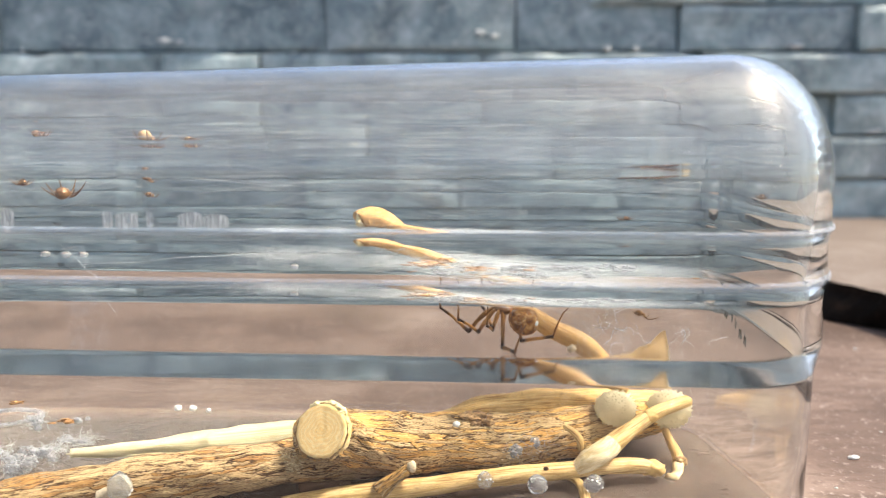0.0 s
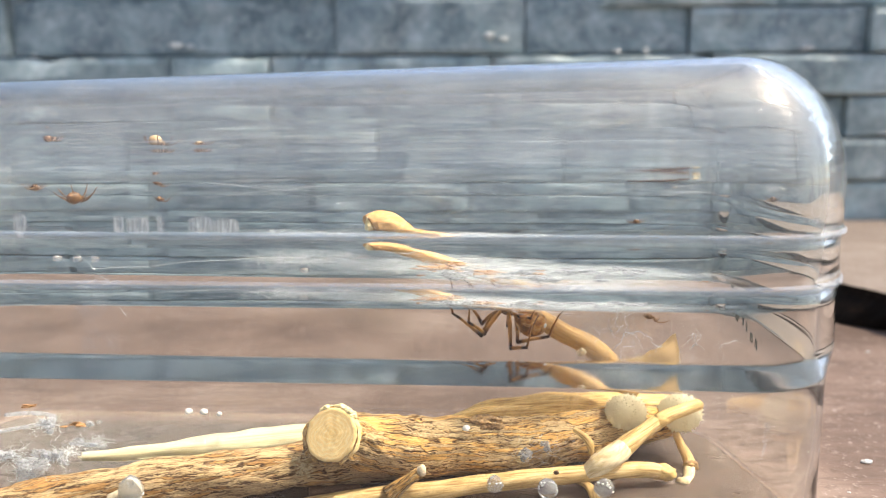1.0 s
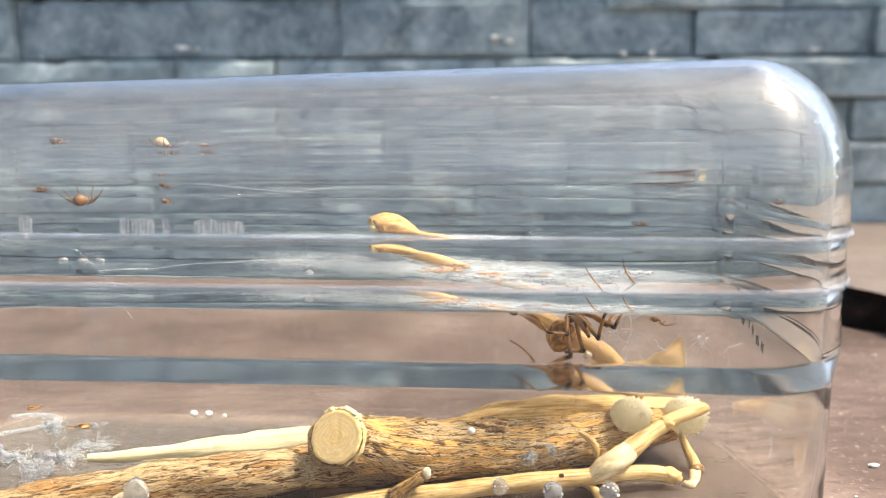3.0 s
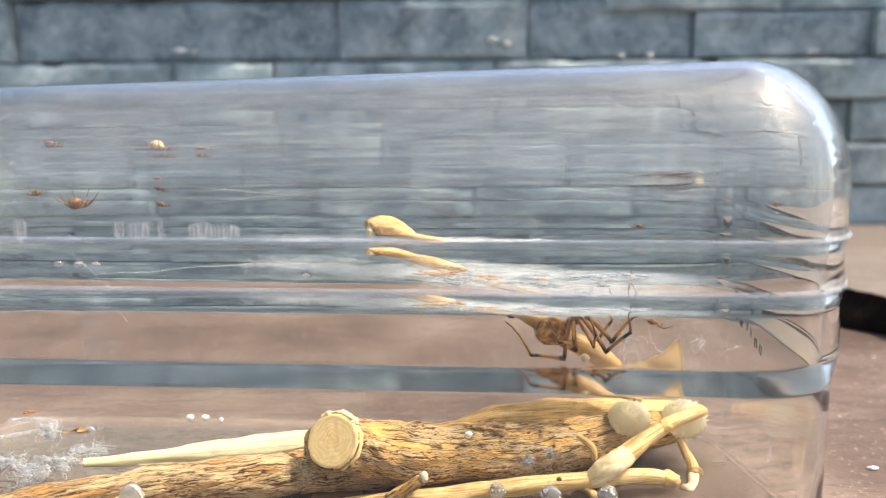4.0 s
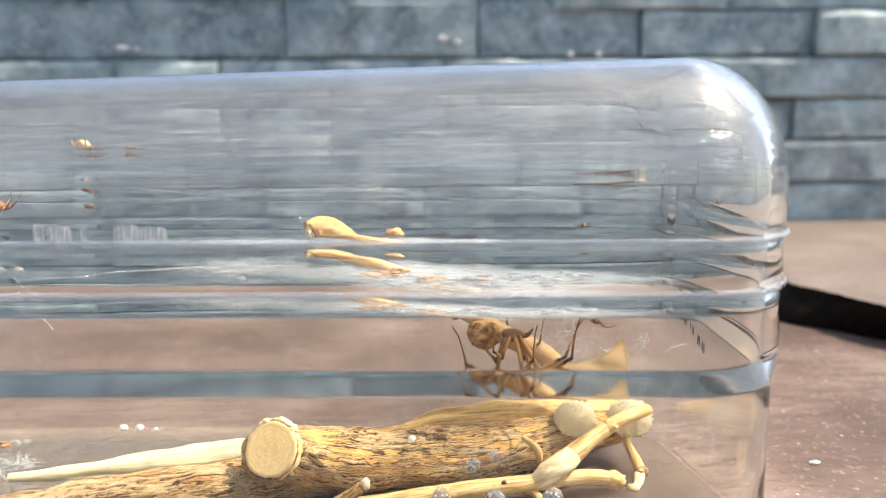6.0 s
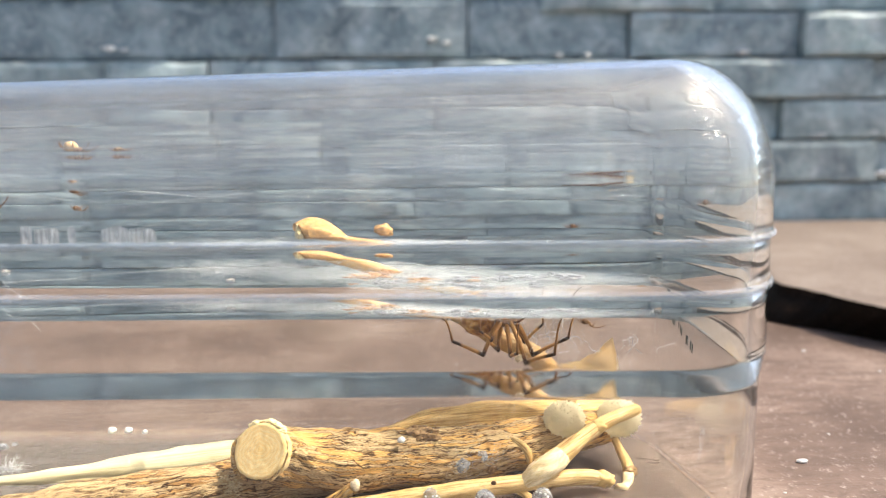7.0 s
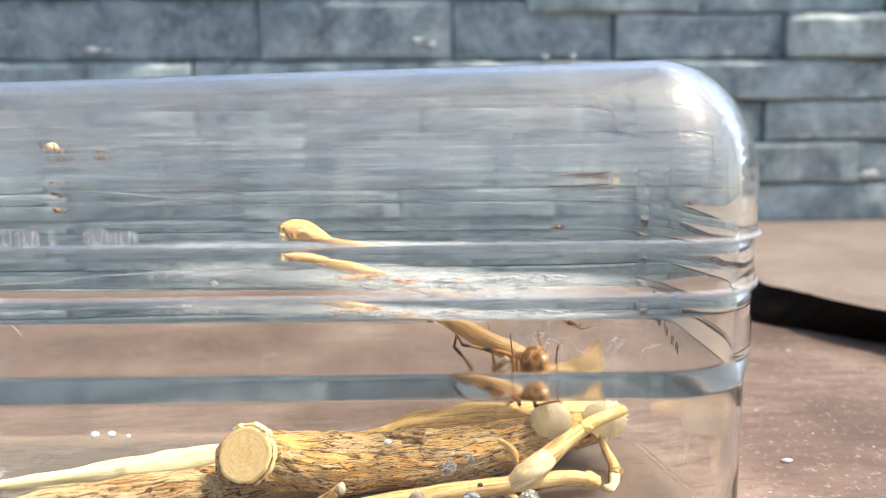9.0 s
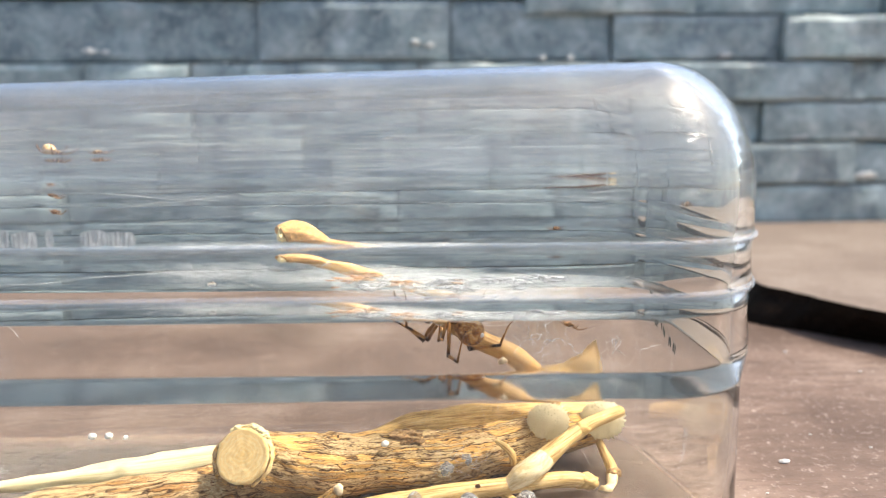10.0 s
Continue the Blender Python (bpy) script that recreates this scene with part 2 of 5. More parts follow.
# dust, darkened to paint the container's shade over the table below
def mat_dust_shade():
    m = Mat("dust and painted shade")
    v = m.coords()
    a = m.mix(0.5, m.noise(v, 45, 5, 0.65), m.noise(m.coords((0.5, 1, 1)), 300, 5, 0.7))
    sep = m.node("ShaderNodeSeparateXYZ")
    m.link(v, sep.inputs[0])
    a = m.ramp(a, [(0.36, (0.50,) * 3), (0.62, (0.78,) * 3)])
    for axis, lo, hi in (("Y", 0.056, 0.030),):      # thins out towards the back
        thin = m.node("ShaderNodeMapRange")
        thin.interpolation_type = "SMOOTHSTEP"
        thin.inputs["From Min"].default_value, thin.inputs["From Max"].default_value = lo, hi
        m.link(sep.outputs[axis], thin.inputs["Value"])
        a = m.mix(1.0, a, thin.outputs[0], "MULTIPLY")
    m.link(a, m.b.inputs["Alpha"])
    along = m.node("ShaderNodeMapRange")     # grey at one end, darker brown at the other, as the shaded table
    along.inputs["From Min"].default_value, along.inputs["From Max"].default_value = -0.02, 0.08
    m.link(sep.outputs["X"], along.inputs["Value"])
    return m.set(m.mix(along.outputs[0], (0.130, 0.119, 0.115), (0.105, 0.078, 0.066)), 0.8)


def mat_cotton():
    m = Mat("matted silk wool")
    n = m.noise(m.coords(), 700, 5, 0.7, 0.8)
    m.link(m.ramp(n, [(0.34, (0.05,) * 3), (0.64, (0.5,) * 3)]), m.b.inputs["Alpha"])
    m.bump(n, 0.3, 0.0004)
    m.glow_through((0.72, 0.76, 0.82), 0.12)
    return m.set((0.56, 0.59, 0.63), 0.6)


def mat_sac():
    m = Mat("egg sac silk")
    v = m.coords()
    n = m.noise(v, 900, 4)
    m.bump(n, 0.5, 0.0006)
    c = m.ramp(n, [(0.3, (0.72, 0.67, 0.50)), (0.7, (0.84, 0.79, 0.63))])
    m.glow_through((0.95, 0.91, 0.79), 0.55)
    return m.set(c, 0.7, Alpha=0.6)


def mat_leg(name, stops):
    m = Mat(name)
    v = m.coords((1, 1, 1), "UV")
    sep = m.node("ShaderNodeSeparateXYZ")
    m.link(v, sep.inputs[0])
    c = m.ramp(sep.outputs["X"], stops)
    n = m.noise(m.coords(), 1500, 3)
    m.bump(n, 0.3, 0.0002)
    m.glow_through(c, 0.18)
    return m.set(c, 0.42)


def mat_abdomen():
    m = Mat("mottled abdomen")
    v = m.coords()
    n = m.noise(v, 420, 5, 0.65)
    c = m.ramp(n, [(0.36, (0.16, 0.055, 0.013)), (0.5, (0.42, 0.175, 0.04)), (0.64, (0.74, 0.45, 0.17))])
    line = m.noise(m.coords((0.4, 1, 1)), 240, 2, 0.5, 1.0)
    c = m.mix(m.ramp(line, [(0.455, (0, 0, 0)), (0.485, (0.6,) * 3), (0.515, (0, 0, 0))]), c, (0.14, 0.06, 0.02))
    c = m.mix(m.ramp(line, [(0.54, (0, 0, 0)), (0.57, (0.6,) * 3), (0.61, (0, 0, 0))]), c, (0.66, 0.47, 0.26))
    m.bump(m.noise(v, 1600, 3), 0.35, 0.0003)
    m.glow_through(c, 0.15)
    return m.set(c, 0.58)


def mat_plain(name, color, rough=0.6, scale=600, vary=0.3, bump=0.3):
    m = Mat(name)
    n = m.noise(m.coords(), scale, 4)
    lo = tuple(max(0, c * (1 - vary)) for c in color)
    hi = tuple(min(1, c * (1 + vary)) for c in color)
    m.bump(n, bump, 0.0004)
    return m.set(m.ramp(n, [(0.3, lo), (0.7, hi)]), rough)


def mat_paving():
    m = Mat("paving")
    v = m.coords()
    n = m.noise(v, 6, 6)
    f = m.noise(v, 150, 4)
    m.bump(f, 0.4, 0.003)
    return m.set(m.mix(0.4, m.ramp(n, [(0.3, (0.26, 0.255, 0.24)), (0.7, (0.38, 0.37, 0.35))]), m.ramp(f, [(0.3, (0.22, 0.21, 0.2)), (0.7, (0.44, 0.43, 0.41))])), 0.85)


PLASTIC = mat_plastic()
SLATE, MORTAR = mat_slate(), mat_mortar()
BOARD = mat_board("worn red-brown board", (0.125, 0.08, 0.06), (0.225, 0.152, 0.12), (0.35, 0.258, 0.212))
SLABTOP = mat_board("sun-bleached board", (0.205, 0.150, 0.118), (0.275, 0.215, 0.175), (0.345, 0.285, 0.24))
# near-black colour paints in the shade below the board's rim
SLABSHADE = mat_board("edge with shade painted in", (0.006, 0.004, 0.003), (0.012, 0.007, 0.004), (0.04, 0.018, 0.009), (0.05, 0.024, 0.014))
SLABSHADE.node_tree.nodes["Principled BSDF"].inputs["Specular IOR Level"].default_value = 0.08
PAVING = mat_paving()
PLASTER = mat_plain("grey plaster", (0.26, 0.25, 0.24), 0.9, 30, 0.35)
BARK = mat_bark("flaking orange bark", ((0.48, 0.23, 0.06), (0.68, 0.38, 0.12), (0.80, 0.52, 0.21)), 0.0)
OLDBARK = mat_bark("old flaking bark", ((0.24, 0.11, 0.035), (0.46, 0.24, 0.08), (0.62, 0.37, 0.14)), 0.035)
CUT = mat_cut()
KNOT = mat_plain("gnarled bark", (0.36, 0.22, 0.105), 0.85, 1100, 0.65, 0.9)
TWIG = mat_wood("yellow twig", (0.36, 0.19, 0.06), (0.66, 0.44, 0.17), (0.77, 0.58, 0.31))
PEELED = mat_wood("peeled pale stick", (0.60, 0.52, 0.29), (0.74, 0.67, 0.43), (0.82, 0.76, 0.53), 0.55, 1100, 0.04)
ORANGE = mat_wood("orange bark", (0.44, 0.23, 0.07), (0.76, 0.48, 0.17), (0.86, 0.63, 0.30))
SMOOTH = mat_wood("smooth golden stick", (0.38, 0.19, 0.065), (0.54, 0.32, 0.12), (0.60, 0.39, 0.17), 0.5, 900, 0.05)
PALECUT = mat_plain("pale cut wood", (0.72, 0.60, 0.42), 0.8, 1500)
LICHEN = mat_plain("pale lichen", (0.60, 0.48, 0.29), 0.9, 1500)
DARKWOOD = mat_plain("dark wood", (0.10, 0.05, 0.025), 0.8, 1500)
PALENODE = mat_wood("worn pale node", (0.60, 0.43, 0.21), (0.78, 0.63, 0.38), (0.87, 0.76, 0.54), 0.7, 420, 0.45)
SPLINTER = mat_plain("golden splinters", (0.88, 0.68, 0.38), 0.8, 1500)
FRAYED = mat_plain("frayed orange wood", (0.57, 0.33, 0.135), 0.8, 800, 0.45, 0.8)


# uneven bluish white, painting the sky's highlight along a ridge
def mat_ridge_glint():
    m = Mat("ridge with painted highlight")
    worn = m.mix(0.5, m.noise(m.coords((1, 1, 3)), 38, 3, 0.6), m.noise(m.coords((0.4, 0.4, 3)), 700, 4, 0.7))
    m.link(m.ramp(worn, [(0.36, (0.11,) * 3), (0.62, (0.34,) * 3)]), m.b.inputs["Alpha"])
    return m.set((0.74, 0.83, 0.95), 0.5)


def mat_dry_leaf():
    m = Mat("dry leaf")
    c = m.ramp(m.noise(m.coords(), 500, 5), [(0.3, (0.80, 0.60, 0.32)), (0.7, (0.92, 0.78, 0.50))])
    m.glow_through((0.86, 0.66, 0.36), 0.4)
    return m.set(c, 0.6, Alpha=0.55)


DRYLEAF = mat_dry_leaf()
RIDGEGLINT = mat_ridge_glint()
SILK = mat_silk("white silk", (0.56, 0.60, 0.64))
SAC = mat_sac()
VEIL, GLINTBAR, TORN = mat_veil(), mat_glint_bar(), mat_torn()
DUSTSHADE, COTTON = mat_dust_shade(), mat_cotton()
TAN, DARK, MID = (0.43, 0.205, 0.058), (0.035, 0.015, 0.008), (0.20, 0.085, 0.026)
FEMURMAT = mat_leg("tan femur", [(0.0, MID), (0.15, TAN), (0.70, TAN), (0.86, MID), (0.95, DARK), (1.0, DARK)])
TIBIAMAT = mat_leg("banded tibia", [(0.0, DARK), (0.12, DARK), (0.26, TAN), (0.66, TAN), (0.80, DARK), (1.0, DARK)])
FOOTMAT = mat_leg("dark foot", [(0.0, DARK), (0.08, MID), (0.40, TAN), (0.75, MID), (1.0, DARK)])
ABDO = mat_abdomen()
CEPH = mat_plain("brown carapace", (0.19, 0.078, 0.025), 0.4, 1200, 0.45)
BABY = mat_plain("tan spiderling", (0.19, 0.09, 0.032), 0.5, 2500, 0.4)
BABYPALE = mat_plain("pale spiderling", (0.46, 0.31, 0.16), 0.5, 1800, 0.5)
INK = mat_plain("dark ink", (0.05, 0.07, 0.07), 0.5)
# for real white crumbs, and for the sun glints painted on the wall
CRUMBGLINT = mat_plain("white crumb", (0.78, 0.77, 0.75), 0.7)
DEBRIS = mat_plain("brown debris", (0.40, 0.20, 0.075), 0.7, 1500, 0.5)
BEAD = Mat("milky bead").set((0.93, 0.94, 0.95), 0.1, Transmission_Weight=0.85, IOR=1.33)


# ---- mesh helpers ----
def mesh_of(name, bm, material, smooth=True):
    me = bpy.data.meshes.new(name)
    bm.normal_update()
    bm.to_mesh(me)
    bm.free()
    for m in material if isinstance(material, (list, tuple)) else [material]:
        me.materials.append(m)
    if smooth:
        me.polygons.foreach_set("use_smooth", [True] * len(me.polygons))
    return me


def part(name, bm, material, parent=None, label="", smooth=True):
    """One mesh object under a thing or a part."""
    ob = new(name, mesh_of(name, bm, material, smooth))
    ob.parent = parent
    if label:
        ob["label"] = label
    return ob


def thing(name, at, label, category, group="", kind=""):
    ob = new(name)
    ob.location = at
    ob.empty_display_size = 0.01
    return tagged(ob, label, category, group, kind)


def spline(pts, n):
    """n + 1 points along a smooth curve through pts."""
    pts = [Vector(p) for p in pts]
    ext = [pts[0] * 2 - pts[1]] + pts + [pts[-1] * 2 - pts[-2]]
    out = []
    for i in range(n + 1):
        u = i / n * (len(pts) - 1)
        k = min(int(u), len(pts) - 2)
        f = u - k
        a, b, c, d = ext[k:k + 4]
        out.append(0.5 * ((2 * b) + (c - a) * f + (2 * a - 5 * b + 4 * c - d) * f * f + (3 * b - a - 3 * c + d) * f ** 3))
    return out


def lerp_list(vals, u):
    x = u * (len(vals) - 1)
    k = min(int(x), len(vals) - 2)
    return vals[k] + (vals[k + 1] - vals[k]) * (x - k)


def tube(pts, radii, seg=16, n=40, rough=0.0, grain=0.0, origin=(0, 0, 0), bm=None, seed=0.0, cap=True, norm_u=False, cut=None):
    """A tapered round limb along pts. rough: lumps; grain: fine ridges along it; cut: plane (point, normal) flattening its start."""
    bm = bm or bmesh.new()
    uv = bm.loops.layers.uv.verify()
    line = spline(pts, n)
    o = Vector(origin)
    ref = Vector((0.13, 0.21, 0.97))
    rings, dist, lengths = [], 0.0, []
    for i, p in enumerate(line):
        d = (line[min(i + 1, n)] - line[max(i - 1, 0)]).normalized()
        if i:
            dist += (p - line[i - 1]).length
        lengths.append(dist)
        side = d.cross(ref).normalized()
        up = side.cross(d).normalized()
        r = lerp_list(radii, i / n)
        ring = []
        for k in range(seg):
            a = 2 * math.pi * k / seg
            way = side * math.cos(a) + up * math.sin(a)
            rr = r
            if rough:
                rr *= 1 + rough * noise.noise(Vector((dist * 110 + seed, math.cos(a) * 1.3, math.sin(a) * 1.3 + seed)))
            if grain:
                rr *= 1 + grain * noise.noise(Vector((dist * 260 + seed, math.cos(a) * 7, math.sin(a) * 7)))
            q = p + way * rr
            if cut:
                h = (q - Vector(cut[0])).dot(Vector(cut[1]))
                if h > 0:
                    q = q - d * (h / d.dot(Vector(cut[1])))
            ring.append(bm.verts.new(q - o))
        rings.append(ring)
    for i in range(n):
        for k in range(seg):
            f = bm.faces.new((rings[i][k], rings[i][(k + 1) % seg], rings[i + 1][(k + 1) % seg], rings[i + 1][k]))
            for lp, (ii, kk) in zip(f.loops, ((i, k), (i, k + 1), (i + 1, k + 1), (i + 1, k))):
                r = lerp_list(radii, ii / n)
                uu = lengths[ii] / lengths[-1] if norm_u else lengths[ii]
                lp[uv].uv = (uu, kk / seg * 2 * math.pi * max(radii))
    if cap:
        bm.faces.new(rings[0][::-1])
        bm.faces.new(rings[-1])
    bmesh.ops.recalc_face_normals(bm, faces=bm.faces[:])
    return bm


def blob(radius, squash=(1, 1, 1), lump=0.15, freq=1.5, seed=0.0, sub=3, at=(0, 0, 0), bm=None):
    bm = bm or bmesh.new()
    made = bmesh.ops.create_icosphere(bm, subdivisions=sub, radius=1)["verts"]
    for v in made:
        n = v.co.normalized()
        k = 1 + lump * noise.noise(n * freq + Vector((seed, seed * 1.7, -seed)))
        v.co = Vector(at) + Vector((n.x * squash[0], n.y * squash[1], n.z * squash[2])) * radius * k
    return bm


def box(lo, hi, bm=None, bevel=0.0):
    bm = bm or bmesh.new()
    c = [(a + b) / 2 for a, b in zip(lo, hi)]
    s = [b - a for a, b in zip(lo, hi)]
    made = bmesh.ops.create_cube(bm, size=1, matrix=Matrix.Translation(c) @ Matrix.Diagonal((*s, 1)))["verts"]
    if bevel:
        es = list({e for v in made for e in v.link_edges})
        bmesh.ops.bevel(bm, geom=es, offset=bevel, segments=2, affect="EDGES", profile=0.6)
    return bm


# ---- ground, table, wall ----
GROUND_Z = -0.72


def build_ground():
    bm = bmesh.new()
    bmesh.ops.create_grid(bm, x_segments=4, y_segments=4, size=400, matrix=Matrix.Translation((0, 0, GROUND_Z)))
    tagged(part("ground", bm, PAVING, None, smooth=False), "pale grey paved ground under the table", "ground", kind="structure")


def build_table():
    t = thing("table", (0, 0, GROUND_Z), "worn red-brown painted wooden table with speckled top", "table")
    up = Vector((0, 0, -GROUND_Z))
    bm = bmesh.new()
    box((-0.75, -0.03, -0.03), (0.75, 0.446, 0.0), bm, 0.002)
    bmesh.ops.translate(bm, verts=bm.verts[:], vec=up)
    part("tabletop", bm, BOARD, t, smooth=False)
    for x in (-0.68, 0.68):
        for y in (0.03, 0.38):
            bm = box((x - 0.03, y - 0.03, 0.0), (x + 0.03, y + 0.03, -GROUND_Z - 0.03), None, 0.003)
            part("leg", bm, BOARD, t, smooth=False)


def build_slab():
    """The thick raised board against the wall, with a wavy undercut front edge."""
    top = spline([(0.262, 0.66, 0), (0.232, 0.52, 0), (0.213, 0.434, 0), (0.219, 0.412, 0), (0.224, 0.394, 0), (0.231, 0.376, 0), (0.241, 0.357, 0), (0.27, 0.31, 0), (0.35, 0.24, 0), (0.50, 0.18, 0), (0.74, 0.15, 0)], 110)
    foot = spline([(0.262, 0.66, 0), (0.230, 0.53, 0), (0.203, 0.434, 0), (0.205, 0.4145, 0), (0.2168, 0.4028, 0), (0.2266, 0.3927, 0), (0.2380, 0.3795, 0), (0.2800, 0.335, 0), (0.36, 0.262, 0), (0.51, 0.195, 0), (0.74, 0.16, 0)], 110)
    bm = bmesh.new()
    th = 0.020
    prof = [(-0.06, 0.0), (0.0, 0.0006), (0.02, 0.003), (0.12, 0.006), (0.45, 0.010), (0.8, 0.015), (1.0, 0.0195)]
    rows = []
    for i, (p, q) in enumerate(zip(top, foot)):
        wob = 0.0016 * noise.noise(Vector((i * 0.31, 0, 3))) + 0.002 * noise.noise(Vector((i * 0.11, 5, 1)))
        out = (p - q).normalized() * wob
        rows.append([bm.verts.new((0.265 + 0.475 * i / 110, 0.675, th + 0.001))]
                    + [bm.verts.new((*(p.lerp(q, k) + out)[:2], th - dz)) for k, dz in [(-0.0 - 0.12, -0.0004)] + prof[1:]]
                    + [bm.verts.new((0.265 + 0.475 * i / 110, 0.675, 0.0005))])
    for r in rows:      # the rim of the top lies a little inside the edge
        r[1].co.x, r[1].co.y = r[2].co.x + (r[0].co.x - r[2].co.x) * 0.04, r[2].co.y + (r[0].co.y - r[2].co.y) * 0.04
    for a, b in zip(rows, rows[1:]):
        for j in range(len(a) - 1):
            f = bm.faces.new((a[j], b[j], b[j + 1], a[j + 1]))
            # all below the rim takes the painted shade
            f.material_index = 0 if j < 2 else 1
    for r in (rows[0], rows[-1]):
        bm.faces.new(r)
    for a, b in zip(rows, rows[1:]):
        bm.faces.new((a[0], a[-1], b[-1], b[0]))
    bmesh.ops.recalc_face_normals(bm, faces=bm.faces[:])
    ob = new("wooden_slab", mesh_of("wooden_slab", bm, [SLABTOP, SLABSHADE], False))
    tagged(ob, "thick sun-bleached board with shade painted on its undercut edge, on the table", "board")


def stone_mesh(length, height, seed):
    """A split-face slate strip, front towards -y, origin at its lower left back corner."""
    bm = bmesh.new()
    nx, heights = max(4, int(length / 0.016)), (0.0, 0.07, 0.5, 0.84, 1.0)
    nz = len(heights) - 1
    rnd = random.Random(seed)
    depth = 0.022 + rnd.uniform(-0.006, 0.007)
    chip = rnd.uniform(0.002, 0.010)
    grid = []
    for j in range(nz + 1):
        row = []
        for i in range(nx + 1):
            x, z = length * i / nx, height * heights[j]
            edge = 0.0022 if i in (0, nx) or j == 0 else 0.0
            if j == nz:         # the upper edge is chipped
                edge = 0.002 + chip * max(0.0, noise.noise(Vector((x * 80 + seed * 5, seed, 2))) * 1.4 - 0.1)
                z -= 0.35 * edge
            y = -depth + edge + 0.0030 * noise.noise(Vector((x * 22 + seed * 3.1, z * 40, seed)))
            row.append(bm.verts.new((x, y, z)))
        grid.append(row)
    for j in range(nz):
        for i in range(nx):
            bm.faces.new((grid[j][i], grid[j][i + 1], grid[j + 1][i + 1], grid[j + 1][i]))
    rim = grid[0] + [r[-1] for r in grid[1:]] + grid[-1][-2::-1] + [r[0] for r in grid[-2:0:-1]]
    back = [bm.verts.new((v.co.x, 0, v.co.z)) for v in rim]
    for k in range(len(rim)):
        m = (k + 1) % len(rim)
        bm.faces.new((rim[m], rim[k], back[k], back[m]))
    bmesh.ops.recalc_face_normals(bm, faces=bm.faces[:])
    return mesh_of("slate_strip", bm, SLATE, False)


def build_unseen_wall():
    """A plain unseen wall, added behind the viewer to darken reflections in the container."""
    ob = part("unseen_wall", box((-4.0, -1.9, GROUND_Z), (4.0, -1.7, 0.7)), PLASTER, None, smooth=False)
    tagged(ob, "unseen plain grey wall added to darken reflections in the plastic", "wall", kind="structure")


def build_wall():
    y0 = 0.712
    far = 1.15          # the courses were laid out for a wall 0.6 m off
    bm = box((-2.0, y0, GROUND_Z), (2.0, y0 + 0.2, 0.30))
    wall = part("wall_north", bm, MORTAR, None, smooth=False)
    tagged(wall, "stacked grey-blue slate ledger stone wall", "wall", kind="structure")
    known = {
        9: [-0.58, -0.327, -0.085, 0.054, 0.174, 0.302, 0.47],
        8: [-0.52, -0.36, -0.207, -0.134, 0.03, 0.19, 0.357, 0.5],
        7: [-0.6, -0.43, -0.24, -0.128, -0.055, 0.10, 0.291, 0.45],
    }
    edges = [-0.124, -0.093, -0.062, -0.031, 0.0, 0.0305, 0.061, 0.0934, 0.124, 0.1545, 0.188]
    while edges[-1] < 0.27:
        edges.append(edges[-1] + 0.031)
    rnd = random.Random(5)
    cache = {}
    for c in range(len(edges) - 1):
        z0, z1 = (0.11 + far * (e - 0.11) for e in edges[c:c + 2])
        if c in known:
            xs = [far * x for x in known[c]]
        else:
            xs = [-0.95 + rnd.uniform(-0.05, 0.05)]
            while xs[-1] < 0.9:
                xs.append(xs[-1] + rnd.uniform(0.09, 0.21))
        for a, b in zip(xs, xs[1:]):
            lift = 0.013 if b < 0.22 else 0.0       # the joint over this course steps up
            z0s, z1s = z0 + (lift if c == 10 else 0.0), z1 + (lift if c == 9 else 0.0)
            length, height = round(b - a - 0.0015, 3), round(z1s - z0s - 0.0012, 4)
            key = (round(length / 0.004), height, rnd.randrange(3))
            if key not in cache:
                cache[key] = stone_mesh(length, height, len(cache) + 1)
            ob = new("slate_strip", cache[key])
            ob.parent = wall
            ob.location = (a, y0 + rnd.uniform(-0.003, 0.003), z0s)
    # sun glints on the chipped lips of the joints, put in as pale blobs
    bm = bmesh.new()
    for k in range(60):
        c = rnd.choice((7, 8, 9, 9, 10))
        at = (rnd.uniform(-0.45, 0.55), y0 - rnd.uniform(0.011, 0.014), 0.11 + far * (edges[c] - 0.11) + rnd.uniform(-0.002, 0.003))
        blob(rnd.choice((0.0007, 0.001, 0.0016)), (1.4, 1, 0.8), 0.6, 2.0, k, 1, at, bm)
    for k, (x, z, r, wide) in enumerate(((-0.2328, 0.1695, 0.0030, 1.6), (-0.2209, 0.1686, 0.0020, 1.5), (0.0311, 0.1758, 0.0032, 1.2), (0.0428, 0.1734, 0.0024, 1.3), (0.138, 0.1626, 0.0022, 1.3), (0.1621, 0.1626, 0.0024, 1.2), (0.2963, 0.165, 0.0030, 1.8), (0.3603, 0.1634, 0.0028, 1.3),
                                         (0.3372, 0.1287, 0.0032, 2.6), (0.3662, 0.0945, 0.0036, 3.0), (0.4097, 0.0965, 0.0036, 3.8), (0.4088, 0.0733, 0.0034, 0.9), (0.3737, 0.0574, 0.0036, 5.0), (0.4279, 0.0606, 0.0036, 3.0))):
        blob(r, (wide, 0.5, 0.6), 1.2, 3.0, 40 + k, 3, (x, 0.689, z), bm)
    ob = part("glint_blob", bm, CRUMBGLINT, wall, "pale blobs in place of sun glints on the joint lips")
    tagged(ob, "pale blobs in place of sun glints on the joint lips", kind="stuff")


# ---- the container ----
BOX_YAW = -3.4
BOX_AT = (-0.0346, 0.2365, 0.0008)
HALF_X, HALF_Y, CORNER = 0.1342, 0.0560, 0.030
SHELF = 0.0014


